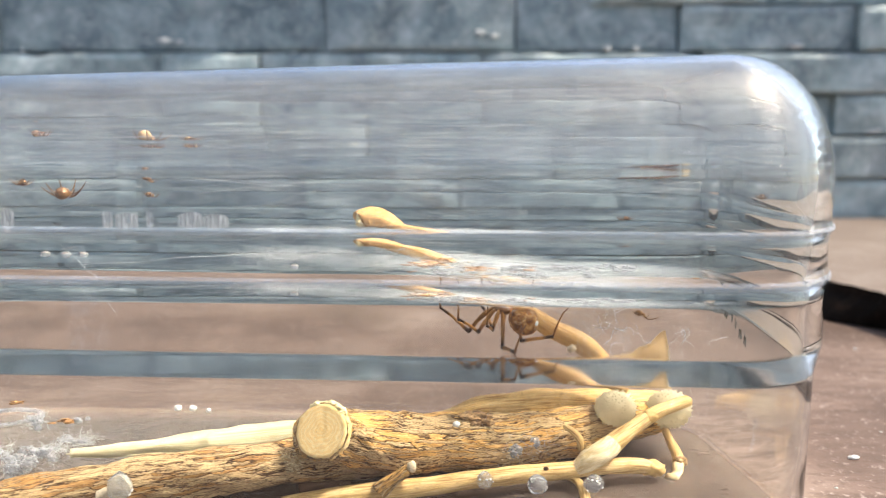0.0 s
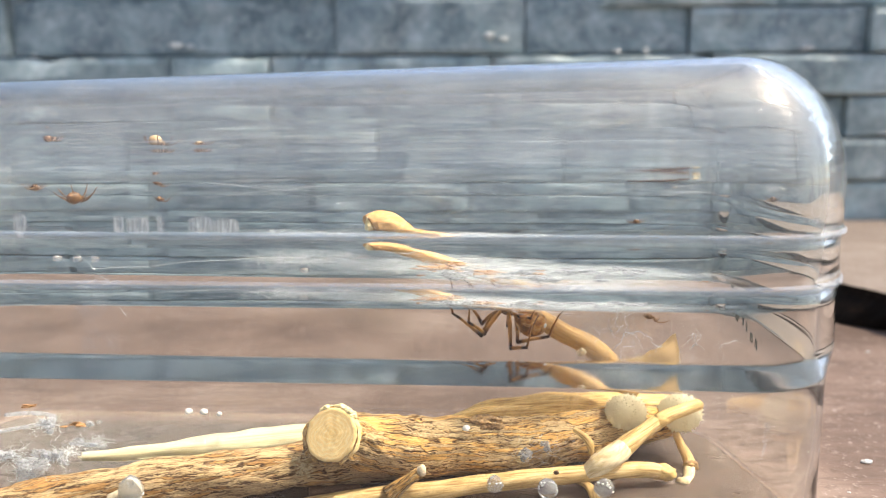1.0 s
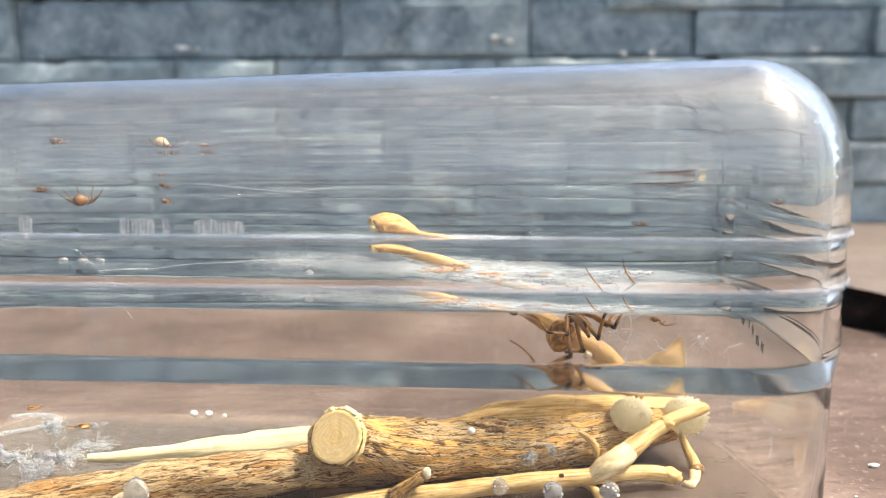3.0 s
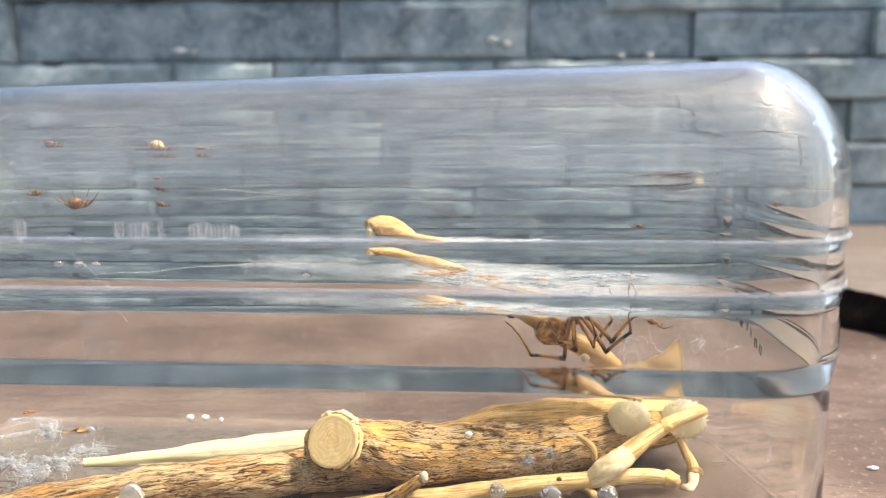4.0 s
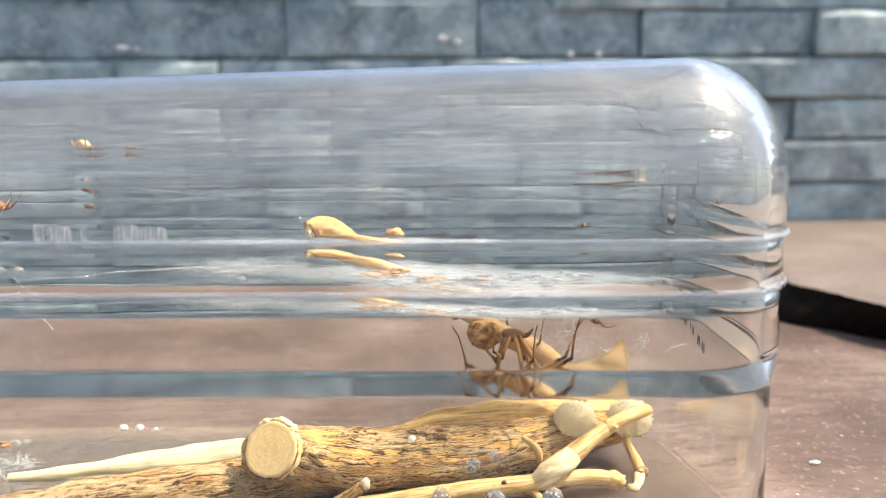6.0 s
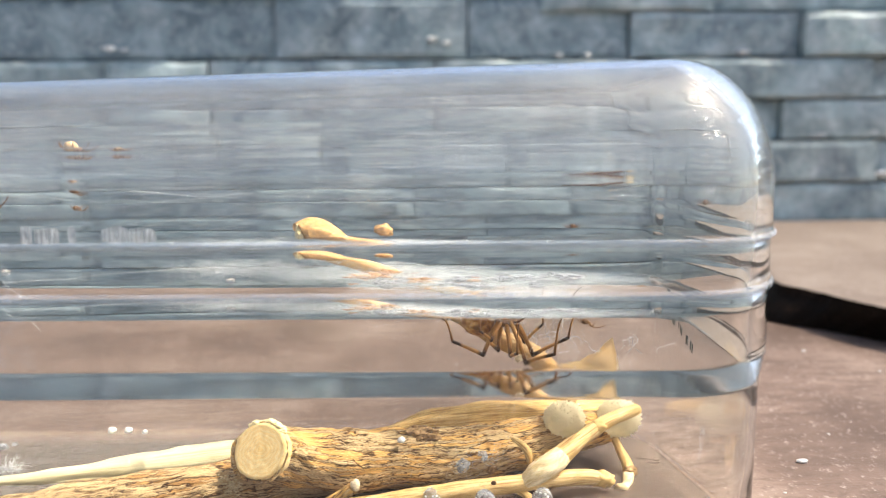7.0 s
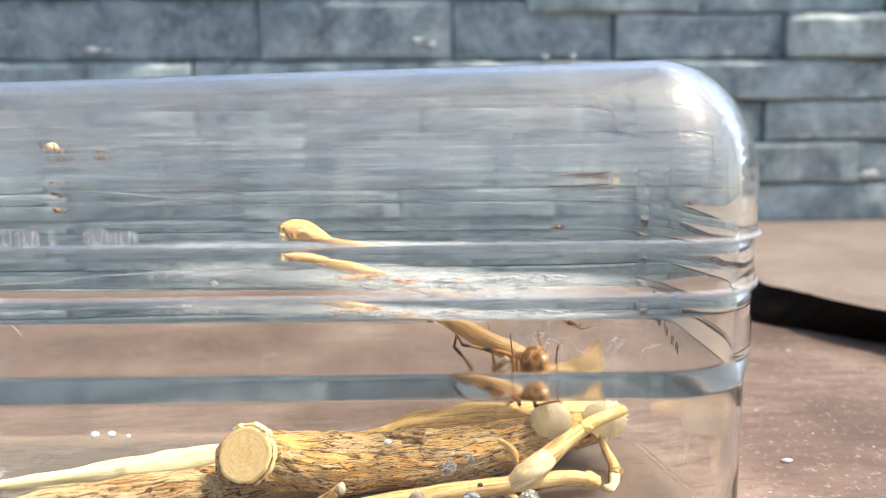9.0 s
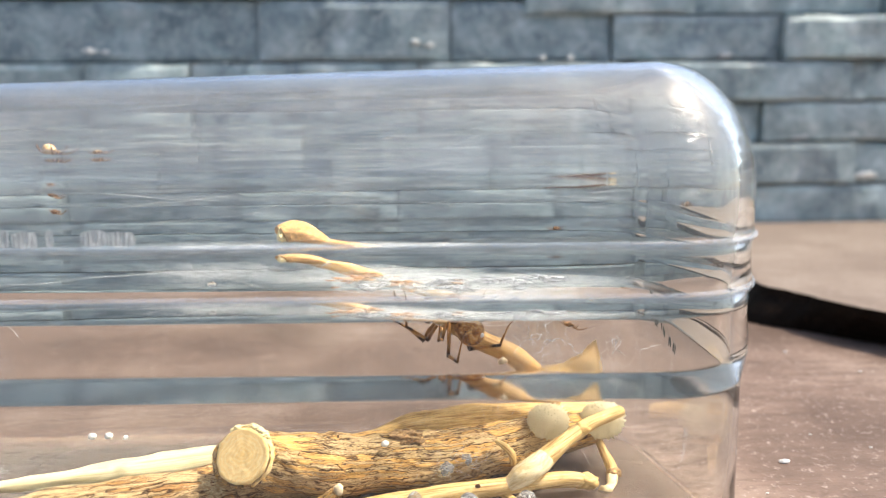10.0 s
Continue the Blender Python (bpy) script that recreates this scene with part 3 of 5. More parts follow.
def loop_points(outset, ridge=0.0, n=20):
    """A rounded rectangle grown by outset; ridge: what the front alone has more."""
    hx, hy, r = HALF_X + outset, HALF_Y + outset, max(0.004, CORNER + outset)
    pts = []
    for cx, cy, a0 in ((hx - r, hy - r, 0), (-hx + r, hy - r, 90), (-hx + r, -hy + r, 180), (hx - r, -hy + r, 270)):
        for k in range(n + 1):
            a = radians(a0 + 90 * k / n)
            k2 = ridge * (0.25 + 0.75 * max(0.0, min(1.0, (-0.015 - cy - 0.5 * r * math.sin(a)) / 0.03)))
            x, y = cx + (r + k2) * math.cos(a), cy + (r + k2) * math.sin(a)
            if x > 0:       # the rounded end closes in towards the back
                x -= 0.135 * (y + hy) * min(1.0, x / 0.08)
            pts.append((x, y))
    return pts


def skin(bm, profile, flip=False):
    rings = []
    for outset, z in profile:
        plain = SHELF if not flip and 0.0535 < z < 0.090 else outset
        k = 0.027 * max(0.0, (z - 0.088) / 0.036)     # the top falls gently away from the rounded end
        rings.append([bm.verts.new((x, y, z + k * min(0, x - 0.09))) for x, y in loop_points(plain, outset - plain, 20)])
    n = len(rings[0])
    for a, b in zip(rings, rings[1:]):
        for k in range(n):
            f = (a[k], a[(k + 1) % n], b[(k + 1) % n], b[k])
            bm.faces.new(f[::-1] if flip else f)
    bm.faces.new(rings[0] if flip else rings[0][::-1])
    bm.faces.new(rings[-1][::-1] if flip else rings[-1])


def shoulder(z0, z1, inset, start, n=16):
    out = []
    for k in range(n + 1):
        a = radians(90 * k / n)
        out.append((start - inset * (1 - math.cos(a)), z0 + (z1 - z0) * math.sin(a)))
    return out


def build_container():
    t = thing("plastic_container", BOX_AT, "clear plastic rounded container with moulded ridges, on the table", "container")
    t.rotation_euler = (0, 0, radians(BOX_YAW))
    s = SHELF
    outer = [(-0.0030, 0.0), (-0.0010, 0.0006), (0.0, 0.003), (0.0, 0.020), (0.0, 0.0466), (0.0001, 0.0472), (0.0002, 0.0475), (0.00026, 0.0478), (0.0006, 0.0496),
             (s - 0.00042, 0.0518), (s - 0.00028, 0.0526), (s - 0.0002, 0.0530), (s - 0.0001, 0.0534), (s, 0.0537), (s, 0.0540), (s, 0.056),
             (s - 0.0004, 0.0615), (s - 0.0006, 0.0645), (s - 0.0007, 0.0657), (s - 0.00072, 0.0663), (s - 0.0005, 0.0669), (s, 0.0700), (s + 0.0003, 0.0704), (s + 0.0004, 0.0708), (s + 0.0002, 0.0712),
             (s - 0.0003, 0.0750), (s - 0.0005, 0.0792), (s - 0.0004, 0.0798), (s, 0.0817), (s + 0.0003, 0.0821), (s + 0.0004, 0.0825), (s + 0.0002, 0.0829), (s, 0.0845), (s, 0.088)]
    dome = shoulder(0.0920, 0.1230, 0.0255, s, 60)
    outer += [(o + 0.00016 * sum(math.exp(-((z - g) / 0.00045) ** 2) for g in (0.0968, 0.1012, 0.1034, 0.1088)), z) for o, z in dome]
    inner = [(-0.0050, 0.0030), (-0.0030, 0.0036), (-0.0022, 0.0060), (-0.0021, 0.030), (-0.0021, 0.0470), (-0.00212, 0.0473), (-0.00220, 0.0478), (-0.0025, 0.0498), (-0.00294, 0.0527), (-0.0030, 0.0531), (-0.0030, 0.0536), (-0.0030, 0.0540), (-0.0030, 0.0560), (-0.0030, 0.070), (-0.0029, 0.085)]
    inner += shoulder(0.0915, 0.1203, 0.0240, -0.0027, 30)
    bm = bmesh.new()
    skin(bm, outer)
    skin(bm, inner, flip=True)
    body = part("body", bm, PLASTIC, t)
    body.visible_shadow = False
    bm = bmesh.new()
    bm.faces.new([bm.verts.new((x, y, 0.0034)) for x, y in loop_points(-0.0032)])
    part("dust_shade", bm, DUSTSHADE, t, "thin layer of dust and painted shade on the inside of the base")
    for z, h in ((0.0707, 0.0011), (0.0824, 0.0009)):      # moulded ridges with their sky highlight painted bluish white
        bm = bmesh.new()
        rings = [[bm.verts.new((x, y, z + dz)) for x, y in loop_points(SHELF + bulge, 0.0)] for bulge, dz in ((0.0003, -h), (0.0008, -h * 0.5), (0.0009, 0.0), (0.0008, h * 0.5), (0.0003, h))]
        n = len(rings[0])
        for a, b in zip(rings, rings[1:]):
            for k in range(n):
                if a[k].co.y < 0.0 and a[(k + 1) % n].co.y < 0.0:
                    bm.faces.new((a[k], a[(k + 1) % n], b[(k + 1) % n], b[k]))
        bmesh.ops.delete(bm, geom=[v for v in bm.verts if not v.link_faces], context="VERTS")
        ring = part("ridge", bm, RIDGEGLINT, t, "moulded ridge with a whitish painted highlight")
        ring.visible_shadow = False
    # fine pale scuffs drawn out along the dome and the walls
    rnd = random.Random(14)
    verts, faces = [], []
    for k in range(58):
        a = rnd.uniform(0.02, 0.85)
        out = SHELF - 0.0255 * (1 - math.cos(a)) + 0.00003
        z = 0.0920 + 0.0310 * math.sin(a)
        fall = 0.027 * max(0.0, (z - 0.088) / 0.036)
        x0 = rnd.uniform(-0.10, 0.075)
        x1 = min(0.092, x0 + rnd.choice((0.006, 0.012, 0.02, 0.045)) * rnd.uniform(0.6, 1.4))
        tilt = rnd.uniform(-0.0006, 0.0006)
        strand(verts, faces, [Vector((x, -HALF_Y - out, z + fall * min(0, x - 0.09) + tilt * (x - x0) / 0.02)) for x in (x0, x0 * 0.7 + x1 * 0.3, x0 * 0.3 + x1 * 0.7, x1)], rnd.choice((0.00002, 0.00003, 0.00005)))
    me = bpy.data.meshes.new("scuff")
    me.from_pydata([tuple(v) for v in verts], [], faces)
    me.materials.append(SILK)
    ob = new("scuff", me)
    ob.parent = t
    ob.visible_shadow = False
    return t


# ---- branches in the container ----
def build_log():
    t = thing("forked_log", (-0.0257, 0.2093, 0.0171), "ridged brown-bark forked log with a sawn pale end", "log")
    o = t.location
    cutp, cutn = (-0.0323, 0.2024, 0.0270), Vector((-0.40, -0.78, 0.42)).normalized()
    pts = [(-0.0383, 0.1945, 0.0310), (-0.0285, 0.2074, 0.0237), (-0.0135, 0.2146, 0.0184), (0.0026, 0.2203, 0.0162), (0.0196, 0.2261, 0.0144), (0.0377, 0.2343, 0.0147), (0.0532, 0.2415, 0.0152), (0.0697, 0.2497, 0.0156)]
    bm = tube(pts, [0.0077, 0.0084, 0.0096, 0.0095, 0.0090, 0.0086, 0.0078, 0.0062], 72, 220, 0.16, 0.07, o, cut=(cutp, cutn))
    part("trunk", bm, BARK, t)
    pts = [(-0.1285, 0.1933, 0.0062), (-0.1164, 0.1956, 0.0079), (-0.0819, 0.2033, 0.0113), (-0.0600, 0.2075, 0.0125), (-0.0420, 0.2118, 0.0134), (-0.0235, 0.2177, 0.0128), (-0.0040, 0.2227, 0.0120)]
    bm = tube(pts, [0.0058, 0.0060, 0.0066, 0.0070, 0.0072, 0.0076, 0.0070], 72, 220, 0.14, 0.08, o, seed=7)
    part("limb", bm, OLDBARK, t)
    # the sawn face: a thin slice with a ragged rim
    bm = bmesh.new()
    uv = bm.loops.layers.uv.verify()
    q = cutn.to_track_quat("Z", "Y").to_matrix()
    c = Vector(cutp) - o + cutn * 0.0004
    rings = []
    for j in range(11):
        ring = []
        for k in range(64):
            a = 2 * math.pi * k / 64
            r = 0.0085 * (j / 10) * (1 + 0.05 * noise.noise(Vector((math.cos(a) * 2, math.sin(a) * 2, 4))))
            if j == 10:
                r *= 1 + 0.10 * noise.noise(Vector((math.cos(a) * 9, math.sin(a) * 9, 1)))
            z = 0.00012 * noise.noise(Vector((r * math.cos(a) * 700, r * math.sin(a) * 700, 9))) + (0.0008 * max(0, noise.noise(Vector((math.cos(a) * 5, math.sin(a) * 5, 0)))) if j == 9 else 0)
            if j == 10:
                z -= 0.0016
            ring.append(bm.verts.new(c + q @ Vector((r * math.cos(a), r * math.sin(a) * 0.98, z))))
        rings.append(ring)
    inv = q.transposed()
    for a, b in zip(rings, rings[1:]):
        for k in range(64):
            f = bm.faces.new((a[k], a[(k + 1) % 64], b[(k + 1) % 64], b[k]))
            for lp in f.loops:
                loc = inv @ (lp.vert.co - c)
                lp[uv].uv = (loc.x, loc.y)
    part("cut_face", bm, CUT, t, "pale sawn end with growth rings")
    # a torn lip of wood along the upper rim
    bm = bmesh.new()
    rnd = random.Random(3)
    for k in range(9):
        a = 0.9 + 0.16 * k
        p = c + q @ Vector((0.0082 * math.cos(a), 0.0080 * math.sin(a), -0.0012))
        blob(rnd.uniform(0.0007, 0.0012), (1.3, 1.2, 0.9), 0.6, 1.5, k * 3.7, 3, p, bm)
    part("splinters", bm, SPLINTER, t, "torn lip of the saw cut")
    for at, r, sq in (((0.0092, 0.2195, 0.0247), 0.0029, (1.6, 1.0, 0.75)), ((0.0285, 0.2228, 0.0128), 0.0024, (1, 0.8, 1.3))):
        part("knot", blob(r, sq, 0.6, 2.6, r * 900, 4, Vector(at) - o), KNOT, t, "gnarled bark knot")


def build_lichen():
    for at, n in (((-0.0405, 0.2042, 0.0154), 60), ((-0.0418, 0.2050, 0.0180), 30), ((0.0195, 0.2148, 0.0146), 40)):
        t = thing("lichen_tuft", at, "small pale crumbly lichen tuft on the bark", "lichen", "lichen tufts")
        rnd = random.Random(n)
        bm = bmesh.new()
        for k in range(n):
            p = Vector((rnd.gauss(0, 0.0011), rnd.gauss(0, 0.0004), rnd.gauss(0, 0.0010)))
            blob(rnd.uniform(0.00014, 0.0004), (1.5, 1, 0.8), 1.2, 2.5, k, 1, p, bm)
        part("crust", bm, LICHEN, t)


def stick(name, label, pts, radii, mat, seg=18, n=60, rough=0.12, grain=0.04, seed=0.0, category="twig"):
    t = thing(name, pts[len(pts) // 2], label, category)
    part("stem", tube(pts, radii, seg, n, rough, grain, t.location, seed=seed), mat, t)
    return t


def build_sticks():
    # peeled pale stick with a split end
    t = stick("peeled_stick", "pale cream peeled stick with a split end", [(-0.1060, 0.2155, 0.0143), (-0.0954, 0.2180, 0.0141), (-0.0801, 0.2211, 0.0148), (-0.0613, 0.2253, 0.0153), (-0.0436, 0.2303, 0.0154), (-0.0255, 0.2372, 0.0140)], [0.0014, 0.0021, 0.0028, 0.0043, 0.0047, 0.0046], PEELED, 20, 90, 0.16, 0.08, 3, "stick")
    part("splinter", tube([(-0.0909, 0.2167, 0.0129), (-0.0841, 0.2182, 0.0128), (-0.0750, 0.2203, 0.0129)], [0.0002, 0.0007, 0.0010], 8, 16, 0.2, 0, t.location), PEELED, t)
    part("splinter", tube([(-0.0870, 0.2195, 0.0140), (-0.0799, 0.2207, 0.0153), (-0.0721, 0.2223, 0.0159)], [0.0003, 0.0018, 0.0026], 8, 16, 0.3, 0, t.location), PEELED, t)
    part("splinter", tube([(-0.1069, 0.2147, 0.0143), (-0.0966, 0.2168, 0.0135), (-0.0845, 0.2193, 0.0133)], [0.0003, 0.0007, 0.0012], 8, 16, 0.2, 0, t.location), PEELED, t)
    # orange limb behind the log
    stick("orange_branch", "orange-tan smooth branch lying behind the log", [(-0.0007, 0.2399, 0.0178), (0.0119, 0.2423, 0.0201), (0.0302, 0.2455, 0.0210), (0.0493, 0.2505, 0.0204), (0.0675, 0.2564, 0.0195), (0.0806, 0.2622, 0.0176)], [0.0020, 0.0046, 0.0056, 0.0050, 0.0042, 0.0025], ORANGE, 22, 70, 0.14, 0.05, 5, "branch")
    # leaning stick through the web
    t = stick("leaning_stick", "orange-tan stick leaning up through the web", [(-0.0205, 0.2360, 0.0768), (-0.0109, 0.2380, 0.0704), (0.0010, 0.2397, 0.0632), (0.0168, 0.2409, 0.0532), (0.0310, 0.2413, 0.0436), (0.0437, 0.2422, 0.0373), (0.0513, 0.2423, 0.0317), (0.0574, 0.2425, 0.0273)], [0.0042, 0.0031, 0.0028, 0.0028, 0.0028, 0.0027, 0.0024, 0.0019], SMOOTH, 22, 80, 0.14, 0.04, 9, "stick")
    part("cut_end", tube([(-0.0243, 0.2330, 0.0766), (-0.0228, 0.2337, 0.0771), (-0.0192, 0.2348, 0.0769), (-0.0158, 0.2362, 0.0748), (-0.0130, 0.2376, 0.0712)], [0.0042, 0.0049, 0.0050, 0.0039, 0.0025], 30, 60, 0.28, 0.14, t.location, seed=12), FRAYED, t, "thick frayed orange end")
    part("cut_face", blob(0.0042, (0.28, 0.85, 0.9), 0.35, 3.0, 7, 4, Vector((-0.0242, 0.2328, 0.0766)) - t.location), SPLINTER, t, "pale fibrous cut face")
    part("bud", blob(0.0011, (1.3, 0.8, 1), 0.4, 2, 4, 2, Vector((0.0173, 0.2377, 0.0501)) - t.location), DARKWOOD, t, "dark dried bud")
    part("nub", blob(0.0013, (1, 0.8, 0.8), 0.5, 2, 6, 2, Vector((0.0392, 0.2353, 0.0383)) - t.location), PALECUT, t, "pale woody nub")
    # front twig with a forked node
    t = stick("forked_twig", "yellow-tan forked twig with swollen node", [(-0.0434, 0.2011, 0.0045), (-0.0253, 0.2034, 0.0063), (-0.0037, 0.2058, 0.0081), (0.0151, 0.2081, 0.0099), (0.0311, 0.2108, 0.0107), (0.0460, 0.2139, 0.0109), (0.0564, 0.2167, 0.0100), (0.0630, 0.2179, 0.0077)], [0.0026, 0.0028, 0.0029, 0.0029, 0.0028, 0.0026, 0.0026, 0.0022], TWIG, 22, 90, 0.12, 0.05, 11)
    part("side_branch", tube([(0.0377, 0.2123, 0.0107), (0.0435, 0.2140, 0.0146), (0.0487, 0.2166, 0.0181), (0.0554, 0.2213, 0.0215), (0.0635, 0.2278, 0.0243), (0.0753, 0.2362, 0.0259)], [0.0022, 0.0040, 0.0030, 0.0024, 0.0022, 0.0019], 20, 50, 0.15, 0.05, t.location, seed=4), TWIG, t)
    part("node", tube([(0.0371, 0.2108, 0.0110), (0.0406, 0.2113, 0.0138), (0.0442, 0.2122, 0.0163), (0.0481, 0.2147, 0.0188)], [0.0018, 0.0033, 0.0035, 0.0026], 20, 40, 0.25, 0.12, t.location, seed=8), PALENODE, t, "swollen pale node")
    part("knob", blob(0.0027, (1.3, 0.9, 1), 0.5, 2.0, 6, 3, Vector((0.0606, 0.2170, 0.0088)) - t.location), TWIG, t, "knobbly broken tip")
    part("knob", blob(0.0023, (1, 0.9, 1), 0.45, 2.0, 8, 3, Vector((0.0607, 0.2247, 0.0240)) - t.location), TWIG, t, "bud scar")
    part("spot", blob(0.0008, (1, 0.5, 1), 0.1, 2, 1, 2, Vector((0.0285, 0.2081, 0.0128)) - t.location), DARKWOOD, t, "dark round spot")
    part("stub", tube([(-0.0172, 0.2028, 0.0083), (-0.0136, 0.2028, 0.0115), (-0.0091, 0.2020, 0.0156)], [0.0026, 0.0021, 0.0017], 14, 16, 0.3, 0.1, t.location, seed=2), BARK, t, "short broken side stub")
    part("stub_end", blob(0.0017, (0.75, 0.75, 1.1), 0.35, 2, 5, 2, Vector((-0.0083, 0.2014, 0.0165)) - t.location), PALECUT, t, "pale broken end")
    # small loose bits
    stick("curled_tendril", "small curled yellow tendril on the log", [(0.0356, 0.2232, 0.0211), (0.0376, 0.2210, 0.0202), (0.0394, 0.2196, 0.0180), (0.0399, 0.2190, 0.0145)], [0.0007, 0.0011, 0.0012, 0.0008], TWIG, 12, 24, 0.1, 0, 1)
    stick("curled_tendril", "small curled yellow tendril below the twig", [(0.0345, 0.2119, 0.0083), (0.0378, 0.2083, 0.0078), (0.0387, 0.2023, 0.0055), (0.0373, 0.1993, 0.0030)], [0.0006, 0.0013, 0.0014, 0.0012], TWIG, 12, 24, 0.1, 0, 2)
    t = stick("hooked_twig", "short knobbly twig with a pale hooked end", [(0.0698, 0.2392, 0.0140), (0.0708, 0.2355, 0.0105), (0.0718, 0.2312, 0.0072), (0.0716, 0.2288, 0.0056)], [0.0012, 0.0015, 0.0016, 0.0018], TWIG, 14, 30, 0.3, 0.1, 3)
    part("knob", blob(0.0021, (1, 0.8, 0.9), 0.5, 2, 1, 3, Vector((0.0719, 0.2290, 0.0062)) - t.location), KNOT, t, "dark knobbly joint")
    part("tip", tube([(0.0714, 0.2284, 0.0054), (0.0698, 0.2240, 0.0042), (0.0676, 0.2205, 0.0038), (0.0664, 0.2188, 0.0044)], [0.0016, 0.0014, 0.0016, 0.0019], 14, 24, 0.35, 0.1, t.location, seed=6), PALENODE, t, "pale bony tip")
    stick("small_twig", "short cream-ended twig stub by the log", [(-0.0867, 0.1895, 0.0137), (-0.0836, 0.1893, 0.0156), (-0.0807, 0.1900, 0.0168)], [0.0017, 0.0016, 0.0014], PALECUT, 14, 14, 0.4, 0.1, 8)
    stick("broken_twig", "dark broken twig end below the log", [(-0.0399, 0.2074, 0.0059), (-0.0339, 0.2095, 0.0059), (-0.0262, 0.2114, 0.0053)], [0.0018, 0.0018, 0.0015], DARKWOOD, 12, 16, 0.4, 0.1, 4)
    # dry leaf bract
    t = thing("dry_leaf", (0.0637, 0.2371, 0.0370), "dry curled tan leaf standing behind the twigs", "leaf")
    bm = bmesh.new()
    foot, heel = Vector((0.0470, 0.2395, 0.0340)) - t.location, Vector((0.0696, 0.2362, 0.0318)) - t.location
    rows = []
    for i in range(17):
        u = i / 16
        lo = foot.lerp(heel, u)
        tall = 0.0018 + 0.0088 * u ** 1.8 + 0.0006 * noise.noise(Vector((u * 9, 4, 0)))
        rows.append([bm.verts.new(lo + Vector((-0.0016 * (v / 6) * u, 0.0022 * math.sin(v * 0.5 + u * 4) + 0.0008 * noise.noise(Vector((u * 6, v, 0))), tall * v / 6))) for v in range(7)])
    for r, q in zip(rows, rows[1:]):
        for k in range(6):
            bm.faces.new((r[k], q[k], q[k + 1], r[k + 1]))
    bmesh.ops.solidify(bm, geom=bm.faces[:], thickness=0.0004)
    part("blade", bm, DRYLEAF, t)


def build_sacs():
    for at, r, seed in (((0.0525, 0.2331, 0.0240), 0.0062, 1), ((0.0718, 0.2437, 0.0203), 0.0070, 2)):
        t = thing("egg_sac", at, "cream spiky silk egg sac among the twigs", "egg sac", "egg sacs")
        part("ball", blob(r * 0.97, (1, 1, 0.95), 0.06, 2, seed, 4), SAC, t)
        bm = bmesh.new()
        rnd = random.Random(seed)
        n = 280
        for k in range(n):
            z = 1 - 2 * (k + 0.5) / n
            a = k * 2.39996 + rnd.uniform(-0.2, 0.2)
            w = Vector((math.sqrt(1 - z * z) * math.cos(a), math.sqrt(1 - z * z) * math.sin(a), z))
            side = w.orthogonal().normalized()
            other = w.cross(side)
            tip = bm.verts.new(w * r * rnd.uniform(1.03, 1.14))
            ring = [bm.verts.new(w * r * 0.86 + (side * math.cos(q) + other * math.sin(q)) * r * 0.092) for q in (0, 1.257, 2.513, 3.77, 5.027)]
            for i in range(5):
                bm.faces.new((ring[i], ring[(i + 1) % 5], tip))
        part("spikes", bm, SAC, t, "short silk spikes")


# ---- silk ----
def strand(verts, faces, pts, r):
    """A thin three-sided thread."""
    base = len(verts)
    n = len(pts)
    for i, p in enumerate(pts):
        d = (pts[min(i + 1, n - 1)] - pts[max(i - 1, 0)])
        d = d.normalized() if d.length > 1e-9 else Vector((1, 0, 0))
        s = d.cross(Vector((0.2, 0.1, 0.97))).normalized()
        u = s.cross(d)
        for k in range(3):
            a = k * 2.0944
            verts.append(p + (s * math.cos(a) + u * math.sin(a)) * r)
    for i in range(n - 1):
        for k in range(3):
            a, b = base + i * 3 + k, base + i * 3 + (k + 1) % 3
            faces.append((a, b, b + 3, a + 3))


def silk_object(name, verts, faces, label):
    me = bpy.data.meshes.new(name)
    me.from_pydata([tuple(v) for v in verts], [], faces)
    me.materials.append(SILK)
    ob = new(name, me)
    return tagged(ob, label, "spider web", kind="stuff")


def wander(rnd, a, b, n, sag, jit):
    out = []
    off = Vector((rnd.uniform(-9, 9), rnd.uniform(-9, 9), rnd.uniform(-9, 9)))
    for i in range(n + 1):
        u = i / n
        p = a.lerp(b, u)
        p.z -= sag * 4 * u * (1 - u)
        p += noise.noise_vector(off + Vector((u * 4, 0, 0))) * jit * math.sin(math.pi * min(1, max(0, u)) * 0.9 + 0.15)
        out.append(p)
    return out


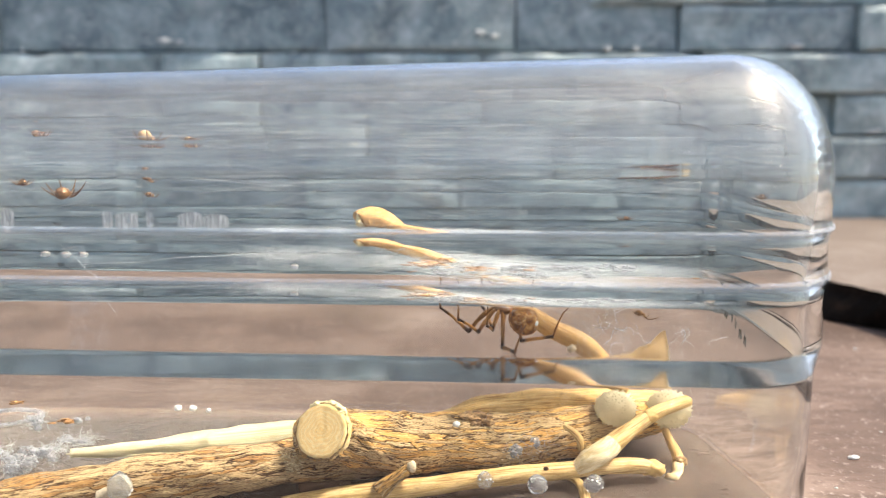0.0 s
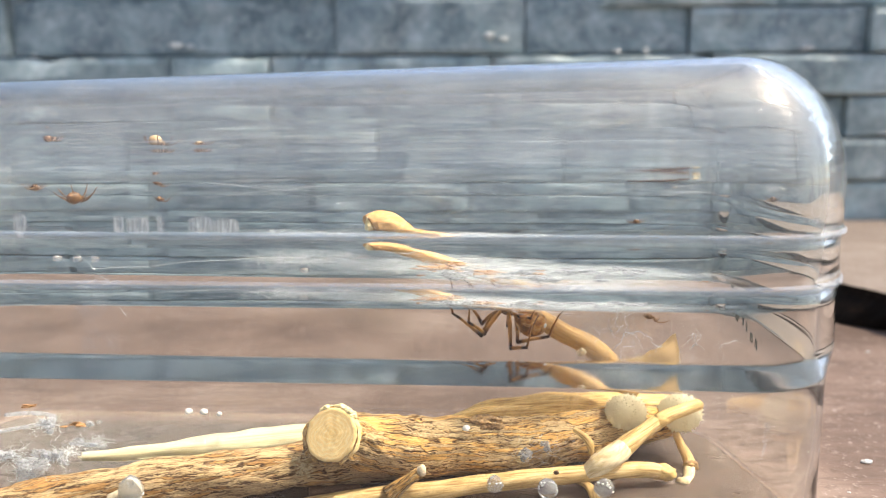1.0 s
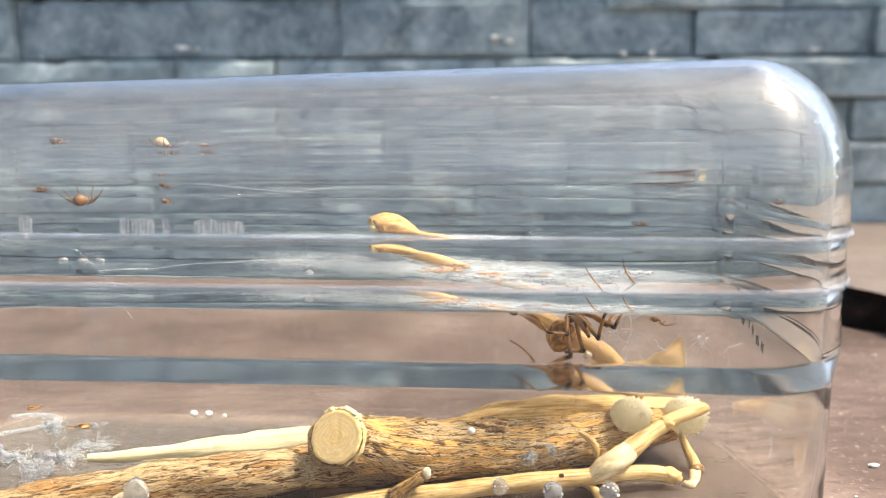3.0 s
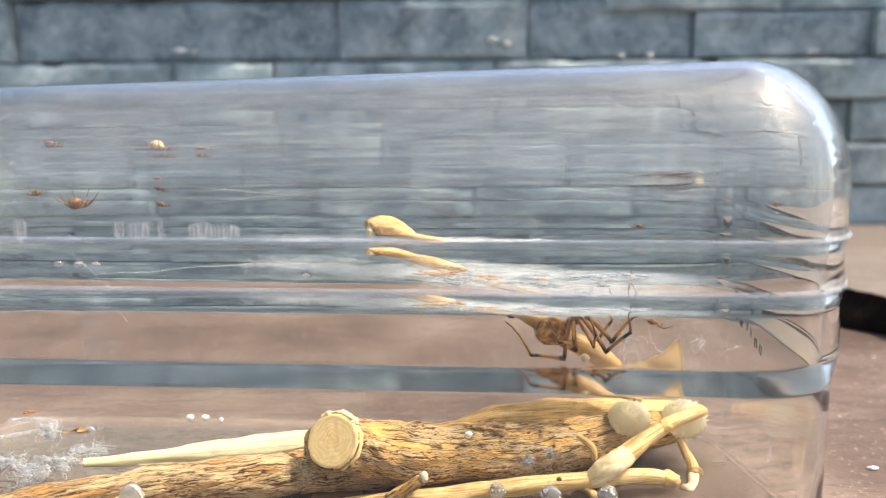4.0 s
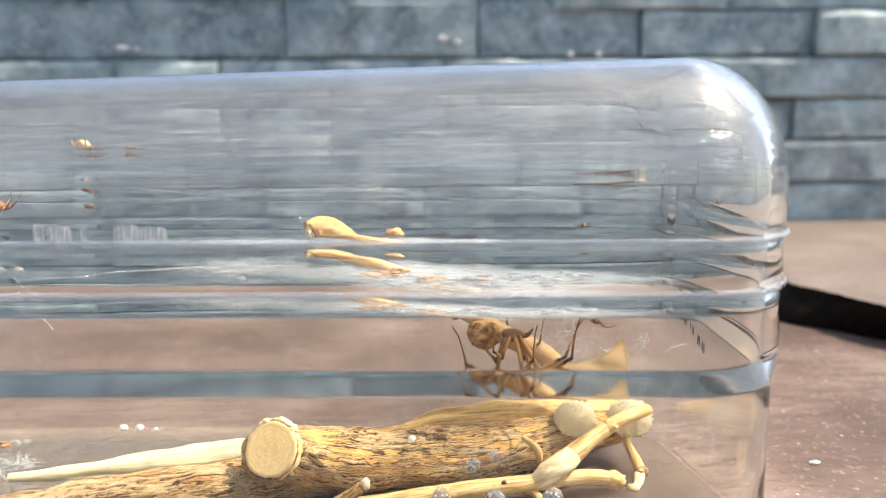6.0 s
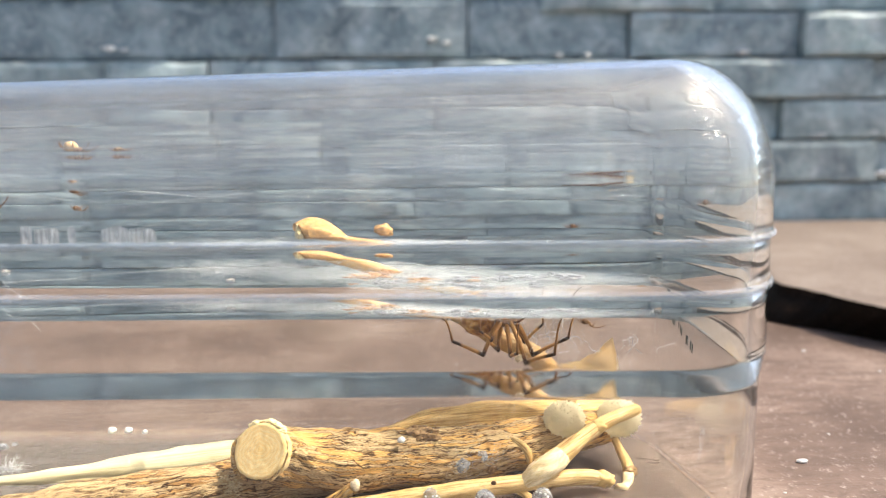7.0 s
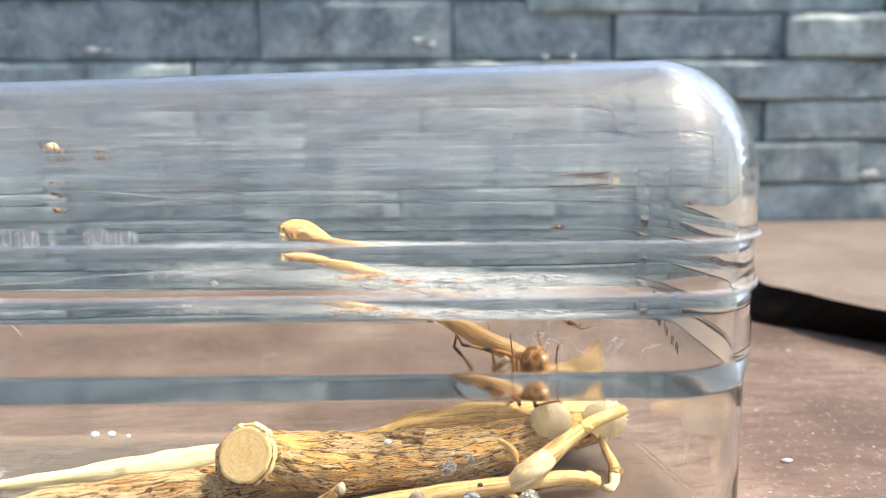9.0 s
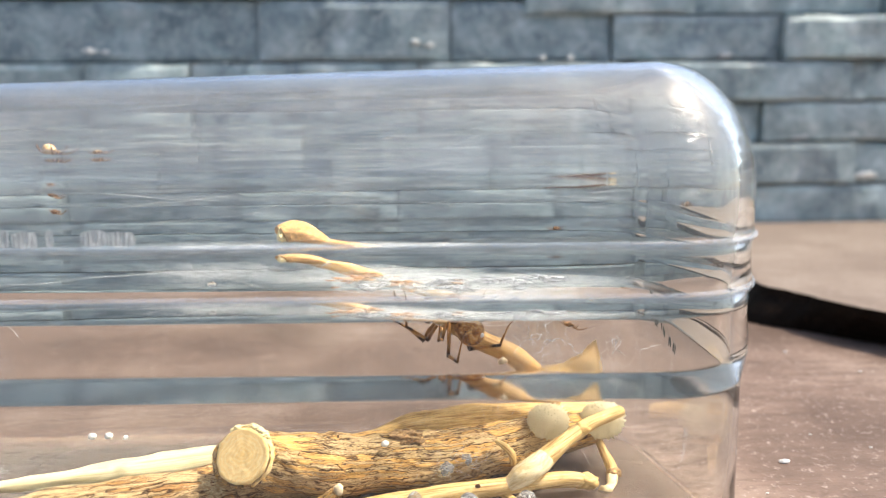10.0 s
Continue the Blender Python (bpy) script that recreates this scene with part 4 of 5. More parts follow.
def build_web():
    rnd = random.Random(21)
    # the flat sheet
    verts, faces = [], []
    left, mid, right = Vector((-0.0372, 0.2317, 0.0706)), Vector((0.0190, 0.2271, 0.0614)), Vector((0.0770, 0.2273, 0.0628))
    for k in range(420):
        u0 = min(rnd.uniform(0.02, 0.95), rnd.uniform(0.02, 1.1))
        u1 = u0 + rnd.uniform(0.08, 0.5) * (1.0 - 0.6 * u0)

        def spot(u, s):
            p = left.lerp(mid, u * 2) if u < 0.5 else mid.lerp(right, u * 2 - 1)
            wide = 0.004 + 0.026 * max(0.0, math.sin(math.pi * u))
            return p + Vector((0, wide * s * (1.0 - 0.55 * max(0.0, u - 0.7)), 0.0030 * rnd.gauss(0, 1) * (1.25 - u)))
        a, b = spot(u0, rnd.uniform(-0.9, 1)), spot(u1, rnd.uniform(-0.9, 1))
        strand(verts, faces, wander(rnd, a, b, 9, rnd.uniform(0, 0.002), 0.0026), rnd.choice((0.000014, 0.00002, 0.00003)))
    silk_object("web_sheet", verts, faces, "dense white sheet of spider silk spanning the container")
    # the milky veil of the sheet, in three thin layers
    far = [(-0.0178, 0.2645, 0.0665), (0.0125, 0.2637, 0.0622), (0.0409, 0.2631, 0.0587), (0.0694, 0.2627, 0.0563), (0.0978, 0.2627, 0.0561)]
    near = [(-0.0082, 0.2094, 0.0651), (0.0145, 0.2089, 0.0619), (0.0387, 0.2085, 0.0599), (0.0599, 0.2085, 0.0599), (0.0766, 0.2089, 0.0619)]
    fl, nl = spline(far, 60), spline(near, 60)
    for layer in range(3):
        bm = bmesh.new()
        rows = []
        for i in range(61):
            rows.append([])
            for j in range(25):
                p = nl[i].lerp(fl[i], j / 24)
                q = Vector((p.x * 60, p.y * 60, layer * 4.0))
                rows[-1].append(bm.verts.new(p + Vector((0, 0, (layer - 1) * 0.0012 + 0.0022 * noise.noise(q) + 0.0008 * noise.noise(q * 4)))))
        for a, b in zip(rows, rows[1:]):
            for j in range(24):
                bm.faces.new((a[j], b[j], b[j + 1], a[j + 1]))
        tagged(part("web_veil", bm, VEIL, None), "thin milky veil of spider silk across the container", "spider web", kind="stuff")
    # thin films of silk standing behind the twigs and along the end wall
    for corners in (((0.0378, 0.2407, 0.0492), (0.0553, 0.2403, 0.0469), (0.0593, 0.2364, 0.0327), (0.0430, 0.2377, 0.0314)),
                    ((0.0800, 0.1965, 0.0330), (0.0812, 0.1960, 0.0335), (0.0800, 0.1955, 0.0215), (0.0792, 0.1958, 0.0205)),
                    ((-0.1040, 0.2112, 0.0745), (-0.0950, 0.2112, 0.0745), (-0.0900, 0.2110, 0.0470), (-0.1010, 0.2110, 0.0470))):
        a, b, c, d = (Vector(p) for p in corners)
        bm = bmesh.new()
        rows = []
        for i in range(25):
            rows.append([])
            for j in range(25):
                p = a.lerp(b, i / 24).lerp(d.lerp(c, i / 24), j / 24)
                edge = min(i, j, 24 - i, 24 - j) / 24
                p += Vector((0.0012 * noise.noise(p * 160), 0.0016 * noise.noise(p * 110 + Vector((3, 1, 2))), 0.002 * noise.noise(p * 90) * (1 - edge)))
                rows[-1].append(bm.verts.new(p))
        for q, w in zip(rows, rows[1:]):
            for j in range(24):
                if noise.noise(q[j].co * 260) + min(j, 23 - j) * 0.12 > -0.15:
                    bm.faces.new((q[j], w[j], w[j + 1], q[j + 1]))
        tagged(part("web_veil", bm, TORN, None), "torn thin film of spider silk inside the container", "spider web", kind="stuff")
    # matted white patches
    for spots, name, label in (
        (((0.0026, 0.2277, 0.0649), (0.0108, 0.2274, 0.0636), (0.0189, 0.2263, 0.0629), (0.0255, 0.2261, 0.0619), (0.0160, 0.2315, 0.0638), (0.0338, 0.2269, 0.0606), (0.0457, 0.2289, 0.0601)), "silk_mat", "matted white silk with crumbs under the web"),
        (((-0.0499, 0.2283, 0.0686), (-0.0417, 0.2283, 0.0686), (-0.0354, 0.2300, 0.0667), (-0.0274, 0.2327, 0.0704), (-0.0207, 0.2318, 0.0655)), "silk_mat", "loose woolly tuft of silk threads"),
        (((-0.1149, 0.2022, 0.0170), (-0.1077, 0.2056, 0.0190), (-0.1044, 0.2068, 0.0201), (-0.0992, 0.2100, 0.0211), (-0.1036, 0.1985, 0.0130), (-0.1193, 0.2056, 0.0187), (-0.1174, 0.2205, 0.0229)), "silk_tuft", "fluffy white silk tuft beside the log"),
        (((0.0468, 0.2326, 0.0463), (0.0519, 0.2320, 0.0430), (0.0438, 0.2350, 0.0483), (0.0553, 0.2309, 0.0363), (0.0689, 0.2317, 0.0413)), "silk_tuft", "curly white silk caught on the dry leaf"),
        (((0.0204, 0.2156, 0.0151), (0.0263, 0.2184, 0.0165)), "silk_tuft", "small grey silk tuft on the log bark"),
    ):
        verts, faces = [], []
        woolly = "fluffy" in label
        for c in spots:
            c = Vector(c)
            for k in range(90 if woolly else 7 if "curly" in label else 25 if "small" in label else 150 if "loose" in label else 60):
                spread = 0.0014 if woolly else 0.007 if "loose" in label else 0.004
                a = c + Vector((rnd.gauss(0, spread), rnd.gauss(0, 0.002), rnd.gauss(0, 0.0012)))
                pts, d = [a], Vector((rnd.uniform(-1, 1), rnd.uniform(-1, 1), rnd.uniform(-0.6, 0.6))).normalized()
                for i in range(9):
                    d = (d + Vector((rnd.gauss(0, 0.5), rnd.gauss(0, 0.5), rnd.gauss(0, 0.35)))).normalized()
                    pts.append(pts[-1] + d * (0.0004 if woolly else 0.0009))
                strand(verts, faces, pts, rnd.choice((0.00003, 0.00005, 0.00007) if "curly" in label else (0.00002, 0.00003, 0.000045) if "loose" in label else (0.000015, 0.00002, 0.000035)))
        silk_object(name, verts, faces, label)
    # lumps of matted wool beside the log
    for at, r, sq in (((-0.1147, 0.2017, 0.0169), 0.0042, (1.1, 0.7, 0.9)), ((-0.1073, 0.2051, 0.0191), 0.0036, (1.2, 0.7, 0.8)), ((-0.0990, 0.2095, 0.0211), 0.0026, (1.7, 0.7, 0.6)),
                      ((-0.1030, 0.1980, 0.0129), 0.0036, (1.6, 0.8, 0.55)), ((-0.1174, 0.2205, 0.0229), 0.0021, (1.2, 0.7, 0.9)), ((-0.1227, 0.2058, 0.0202), 0.003, (1, 0.7, 1)), ((-0.1056, 0.2216, 0.0233), 0.0016, (1.2, 0.8, 1)),
                      ((0.0206, 0.2150, 0.0158), 0.0019, (1.1, 0.7, 1.2)), ((0.0262, 0.2172, 0.0176), 0.0015, (0.9, 0.6, 1.3))):
        bm = bmesh.new()
        for k in range(7):
            d = Vector((rnd.gauss(0, 0.55) * sq[0], rnd.gauss(0, 0.4) * sq[1], rnd.gauss(0, 0.5) * sq[2])) * r
            blob(r * rnd.uniform(0.3, 0.6), sq, 0.6, 1.8, rnd.uniform(0, 50), 3, d, bm)
        ob = part("silk_wool", bm, COTTON, None)
        ob.location = at
        tagged(ob, "matted lump of white silk wool against the log", "spider web", kind="stuff")
    # small tufts of wool matted into the lower face of the sheet
    for k in range(34):
        x = rnd.uniform(-0.006, 0.056)
        at = Vector((x, 0.2150 + rnd.uniform(0.0, 0.022), 0.0632 - 0.05 * max(0.0, x - 0.004) * (x < 0.03) - 0.0013 * (x >= 0.03) + rnd.gauss(0, 0.0007)))
        r = rnd.uniform(0.0009, 0.0022) * (1.15 - 6.0 * max(0.0, x - 0.02))
        bm = bmesh.new()
        for j in range(5):
            d = Vector((rnd.gauss(0, 0.8), rnd.gauss(0, 0.5), rnd.gauss(0, 0.25))) * r
            blob(r * rnd.uniform(0.35, 0.7), (1.5, 0.9, 0.55), 0.9, 2.2, rnd.uniform(0, 50), 3, d, bm)
        ob = part("silk_wool", bm, COTTON, None)
        ob.location = at
        tagged(ob, "small matted tuft of white silk in the web sheet", "spider web", kind="stuff")
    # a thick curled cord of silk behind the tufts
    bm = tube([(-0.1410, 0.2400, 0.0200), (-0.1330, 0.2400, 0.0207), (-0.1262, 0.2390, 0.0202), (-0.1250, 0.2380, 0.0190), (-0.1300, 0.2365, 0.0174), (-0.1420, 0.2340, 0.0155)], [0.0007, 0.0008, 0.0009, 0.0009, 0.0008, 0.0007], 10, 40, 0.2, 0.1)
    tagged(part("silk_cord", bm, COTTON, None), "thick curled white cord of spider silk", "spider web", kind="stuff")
    # old dusty cobweb clinging to the stones of the wall
    verts, faces = [], []
    for k in range(150):
        a = Vector((-0.0263, 0.7131, 0.1866)) + Vector((rnd.gauss(0, 0.05), 0, rnd.gauss(0, 0.012)))
        b = a + Vector((rnd.gauss(0, 0.016), 0, rnd.gauss(0, 0.010)))
        strand(verts, faces, wander(rnd, a, b, 8, 0.0, 0.006), rnd.choice((0.00005, 0.00008, 0.00013)))
    silk_object("wall_cobweb", verts, faces, "old dusty cobweb clinging to the slate wall")
    # single long threads
    verts, faces = [], []
    for k in range(110):
        a = Vector((rnd.uniform(-0.115, 0.08), rnd.uniform(0.20, 0.275), rnd.uniform(0.078, 0.105)))
        b = a + Vector((rnd.uniform(-0.06, 0.06), rnd.uniform(-0.03, 0.03), rnd.uniform(-0.012, 0.016)))
        b.x, b.y = max(-0.15, min(0.088, b.x)), max(0.198, min(0.278, b.y))
        strand(verts, faces, wander(rnd, a, b, 10, rnd.uniform(-0.001, 0.003), 0.003), rnd.choice((0.000014, 0.00002, 0.00003)))
    for k in range(40):
        a = Vector((rnd.uniform(-0.13, 0.06), rnd.uniform(0.197, 0.215), rnd.uniform(0.088, 0.106)))
        b = a + Vector((rnd.uniform(0.012, 0.05), rnd.uniform(-0.004, 0.006), rnd.uniform(-0.003, 0.003)))
        b.x, b.y = min(0.075, b.x), max(0.196, b.y)
        strand(verts, faces, wander(rnd, a, b, 8, rnd.uniform(-0.0006, 0.0006), 0.0008), rnd.choice((0.000016, 0.000025, 0.00004)))
    for k in range(30):
        a = Vector((rnd.uniform(0.0, 0.085), rnd.uniform(0.205, 0.26), rnd.uniform(0.05, 0.065)))
        b = Vector((a.x + rnd.uniform(-0.02, 0.02), a.y + rnd.uniform(-0.01, 0.01), rnd.uniform(0.006, 0.03)))
        strand(verts, faces, wander(rnd, a, b, 8, 0, 0.001), 0.00001)
    for a, b, r in (((-0.0985, 0.2150, 0.0672), (-0.0560, 0.2200, 0.0708), 0.00010), ((-0.1030, 0.2120, 0.0780), (-0.0880, 0.2100, 0.0560), 0.00006), ((-0.120, 0.225, 0.0990), (-0.060, 0.230, 0.0905), 0.00004), ((-0.0700, 0.2250, 0.0925), (-0.0400, 0.2280, 0.0895), 0.00006)):
        strand(verts, faces, wander(rnd, Vector(a), Vector(b), 14, 0.0004, 0.0012), r)
    silk_object("web_threads", verts, faces, "loose single silk threads across the container")


def build_bits():
    rnd = random.Random(8)
    more = [(Vector((rnd.uniform(-0.01, 0.045), rnd.uniform(0.205, 0.25), rnd.uniform(0.0625, 0.066))), rnd.uniform(0.0004, 0.0008)) for k in range(8)]
    for at, r in (*more, ((-0.0023, 0.2276, 0.0650), 0.0032), ((0.0108, 0.2263, 0.0635), 0.0026), ((0.0238, 0.2262, 0.0624), 0.0024), ((0.0010, 0.2318, 0.0655), 0.0028), ((-0.0064, 0.2285, 0.0648), 0.0026), ((0.0060, 0.2250, 0.0632), 0.0024), ((-0.1220, 0.2200, 0.0297), 0.0016), ((-0.1090, 0.2200, 0.0236), 0.0022), ((-0.1120, 0.2050, 0.0196), 0.0010), ((0.0723, 0.2264, 0.0577), 0.0010), ((0.0290, 0.2275, 0.0579), 0.0012)):
        t = thing("web_debris", at, "brown husk crumb caught in the web", "debris", "web debris")
        bm = bmesh.new()
        for k in range(11):
            blob(r * rnd.uniform(0.12, 0.42), (1.6, 0.9, 0.5), 1.3, 2.6, rnd.uniform(0, 90), 2, Vector((rnd.gauss(0, 0.8), rnd.gauss(0, 0.5), rnd.gauss(0, 0.20))) * r, bm)
        part("husk", bm, DEBRIS, t)
    for at, r in (((-0.1061, 0.2116, 0.0722), 0.0013), ((-0.1006, 0.2115, 0.0720), 0.0013), ((-0.0958, 0.2115, 0.0720), 0.0012), ((-0.0719, 0.2355, 0.0219), 0.0008), ((-0.0410, 0.2177, 0.0661), 0.0013), ((-0.0807, 0.2337, 0.0233), 0.0012), ((-0.0767, 0.2356, 0.0226), 0.0012), ((0.0038, 0.2123, 0.0255), 0.0010)):
        t = thing("white_pellet", at, "small white pellet caught in the silk", "pellet", "white pellets")
        part("pellet", blob(r, (1.05, 1, 1), 0.25, 1.5, r * 9000, 2), BEAD if at[2] > 0.06 else CRUMBGLINT, t)
    for at, r in (((0.0113, 0.2028, 0.0115), 0.0027), ((0.0257, 0.2035, 0.0097), 0.0031), ((0.0411, 0.2045, 0.0094), 0.0032), ((-0.0801, 0.1862, 0.0184), 0.0036)):
        t = thing("silk_bead", at, "milky translucent bead of wrapped silk on the twig", "bead", "silk beads")
        part("bead", blob(r, (0.85, 0.85, 1), 0.18, 1.6, r * 7000, 3), BEAD, t)
        bm = bmesh.new()
        for k in range(9):
            d = Vector((rnd.gauss(0, 1), rnd.gauss(0, 1), rnd.gauss(0, 1))).normalized()
            blob(r * 0.14, (1, 1, 1), 0.4, 2, k, 1, d * r * 0.8, bm)
        part("fluff", bm, CRUMBGLINT, t)
    # specks on the table top
    for k in range(26):
        x, y = rnd.uniform(0.11, 0.34), rnd.uniform(0.16, 0.38)
        r = rnd.choice((0.0004, 0.0005, 0.0007))
        t = thing("crumb", (x, y, r * 0.5), "tiny white crumb on the table top", "crumb", "crumbs on the table")
        part("grain", blob(r, (1.6, 1, 0.6), 0.4, 2, k, 1), CRUMBGLINT, t)
    t = thing("crumb", (0.1324, 0.2423, 0.0005), "tiny white crumb on the table top", "crumb", "crumbs on the table")
    part("grain", blob(0.0013, (1.5, 0.9, 0.5), 0.4, 2, 77, 2), CRUMBGLINT, t)


def build_lifted_husk():
    """A pale husk in the web that is tugged up for a while."""
    t = thing("web_husk", (0.0010, 0.2383, 0.0621), "pale yellow husk hanging in the web", "debris")
    part("husk", blob(0.0030, (1.0, 0.8, 0.85), 0.5, 1.8, 3, 3), FRAYED, t)
    return t


def build_glint_bars():
    """Refracted glints, put in as short upright whitish patches on the inside of the front wall."""
    for x, z, w, h in ((-0.1015, 0.0854, 0.0016, 0.0024), (-0.0777, 0.0854, 0.0012, 0.0022), (-0.0731, 0.0851, 0.0026, 0.0020), (-0.0676, 0.0854, 0.0008, 0.0022), (-0.0581, 0.0854, 0.0028, 0.0020), (-0.0522, 0.0851, 0.0030, 0.0018)):
        bm = bmesh.new()
        grid = []
        for i in range(9):
            u = i / 4 - 1
            tall = h * (1 - 0.3 * u * u + 0.25 * noise.noise(Vector((u * 3, x * 900, 0))))
            grid.append([bm.verts.new((u * w, 0.0594 * u * w + 0.0002 * noise.noise(Vector((u * 4, k, x * 700))), tall * (k / 3 - 1))) for k in range(7)])
        for a, b in zip(grid, grid[1:]):
            for k in range(6):
                bm.faces.new((a[k], b[k], b[k + 1], a[k + 1]))
        ob = part("glint_bar", bm, GLINTBAR, None)
        ob.location = (x, 0.1844 - 0.0594 * (x + 0.0731), z)
        tagged(ob, "whitish patch painting a refracted glint on the plastic wall", "spider web", kind="stuff")


def build_stalk():
    """A thin dark stalk with a pale flake, hung in the threads under the dome."""
    t = stick("dry_stalk", "thin dark dry stalk hanging in silk threads", [(0.0510, 0.2350, 0.0915), (0.0560, 0.2350, 0.0918), (0.0617, 0.2352, 0.0921), (0.0673, 0.2350, 0.0931), (0.0690, 0.2350, 0.0938)], [0.0003, 0.0006, 0.0009, 0.0011, 0.0006], DARKWOOD, 8, 24, 0.3, 0.1, 5)
    part("flake", blob(0.0010, (1.3, 0.4, 1.0), 0.6, 2.0, 4, 2, Vector((0.0708, 0.2350, 0.0938)) - t.location), LICHEN, t, "pale papery flake")


def build_writing():
    """Unreadable handwriting inside the end wall, as plain ink bars."""
    t = thing("ink_writing", (0.0888, 0.2360, 0.0445), "dark handwritten ink marks on the container wall", "writing")
    rnd = random.Random(2)
    first, last = Vector((0.0880, 0.2466, 0.0470)) - t.location, Vector((0.0894, 0.2263, 0.0424)) - t.location
    for k in range(11):
        bm = box((-0.00010, -0.00028, -0.0012), (0.00010, 0.00028, 0.0012), None, 0.0)
        ob = part("ink_bar", bm, INK, t, smooth=False)
        lean = (8, 14, -6, 10, 4, -10, 12, 6, -12, 8, 2)[k]
        ob.matrix_local = Matrix.Translation(first.lerp(last, (0.0, 0.06, 0.16, 0.22, 0.40, 0.52, 0.58, 0.76, 0.82, 0.94, 1.0)[k]) + Vector((0, 0, rnd.uniform(-0.0006, 0.0006)))) @ pose(0, 0, 0, lean, 0, 0)


# ---- spiderlings ----
def spiderling(at, r, mat, turn, seed, long=1.0):
    t = thing("spiderling", at, "tiny tan spiderling hanging in the silk", "spider", "spiderlings")
    t.rotation_euler = (0, radians(seed * 37 % 50 - 25), radians(turn))
    part("abdomen", blob(r, (1.1, 0.95, 0.95), 0.08, 1.5, seed, 2, (-r * 0.9, 0, 0)), mat, t)
    part("head", blob(r * 0.55, (1.2, 0.9, 0.7), 0.05, 1.5, seed, 2, (r * 0.45, 0, 0)), BABY, t)
    rnd = random.Random(seed)
    for k in range(8):
        s = 1 if k % 2 else -1
        a = radians((25, 65, 110, 150)[k // 2] + rnd.uniform(-12, 12))
        w = Vector((math.cos(a), s * math.sin(a), 0))
        base = Vector((r * 0.4, 0, 0))
        pts = [base, base + w * r * 1.1 * long + Vector((0, 0, -r * 0.8)), base + w * r * 2.1 * long + Vector((0, 0, -r * 0.3)), base + w * r * 3.0 * long + Vector((0, 0, r * 0.8))]
        part("leg", tube(pts, [r * 0.15, r * 0.13, r * 0.10, r * 0.06], 5, 8), BABY, t)


def build_spiderlings():
    for at, r, m, turn, seed in (
        ((-0.0821, 0.2271, 0.1031), 0.0019, BABYPALE, 70, 1), ((-0.0708, 0.2280, 0.1023), 0.0012, BABYPALE, -40, 2),
        ((-0.1045, 0.2216, 0.0885), 0.0020, BABY, 100, 3), ((-0.0835, 0.2282, 0.0918), 0.0009, BABY, 10, 4),
        ((-0.0821, 0.2254, 0.0870), 0.0008, BABY, 60, 5), ((-0.1121, 0.2263, 0.1044), 0.0011, BABY, 20, 6),
        ((-0.1160, 0.2220, 0.0913), 0.0011, BABY, -70, 7), ((0.0557, 0.2185, 0.0530), 0.0010, BABY, 15, 8),
        ((0.0596, 0.2597, 0.0741), 0.0011, BABY, 90, 9), ((0.0970, 0.2342, 0.0853), 0.0010, BABY, 60, 10)):
        spiderling(at, r, m, turn, seed, 1.5 if seed == 8 else 0.95)


# ---- the spider ----
FEMUR = (0.0118, 0.0094, 0.0070, 0.0106)
TIBIA = (0.0112, 0.0082, 0.0058, 0.0098)
FOOT = (0.0128, 0.0098, 0.0072, 0.0115)
REACH = ((22, 0.0195), (58, 0.0140), (112, 0.0105), (150, 0.0175))
HIP_X = (0.0048, 0.0038, 0.0028, 0.0018)


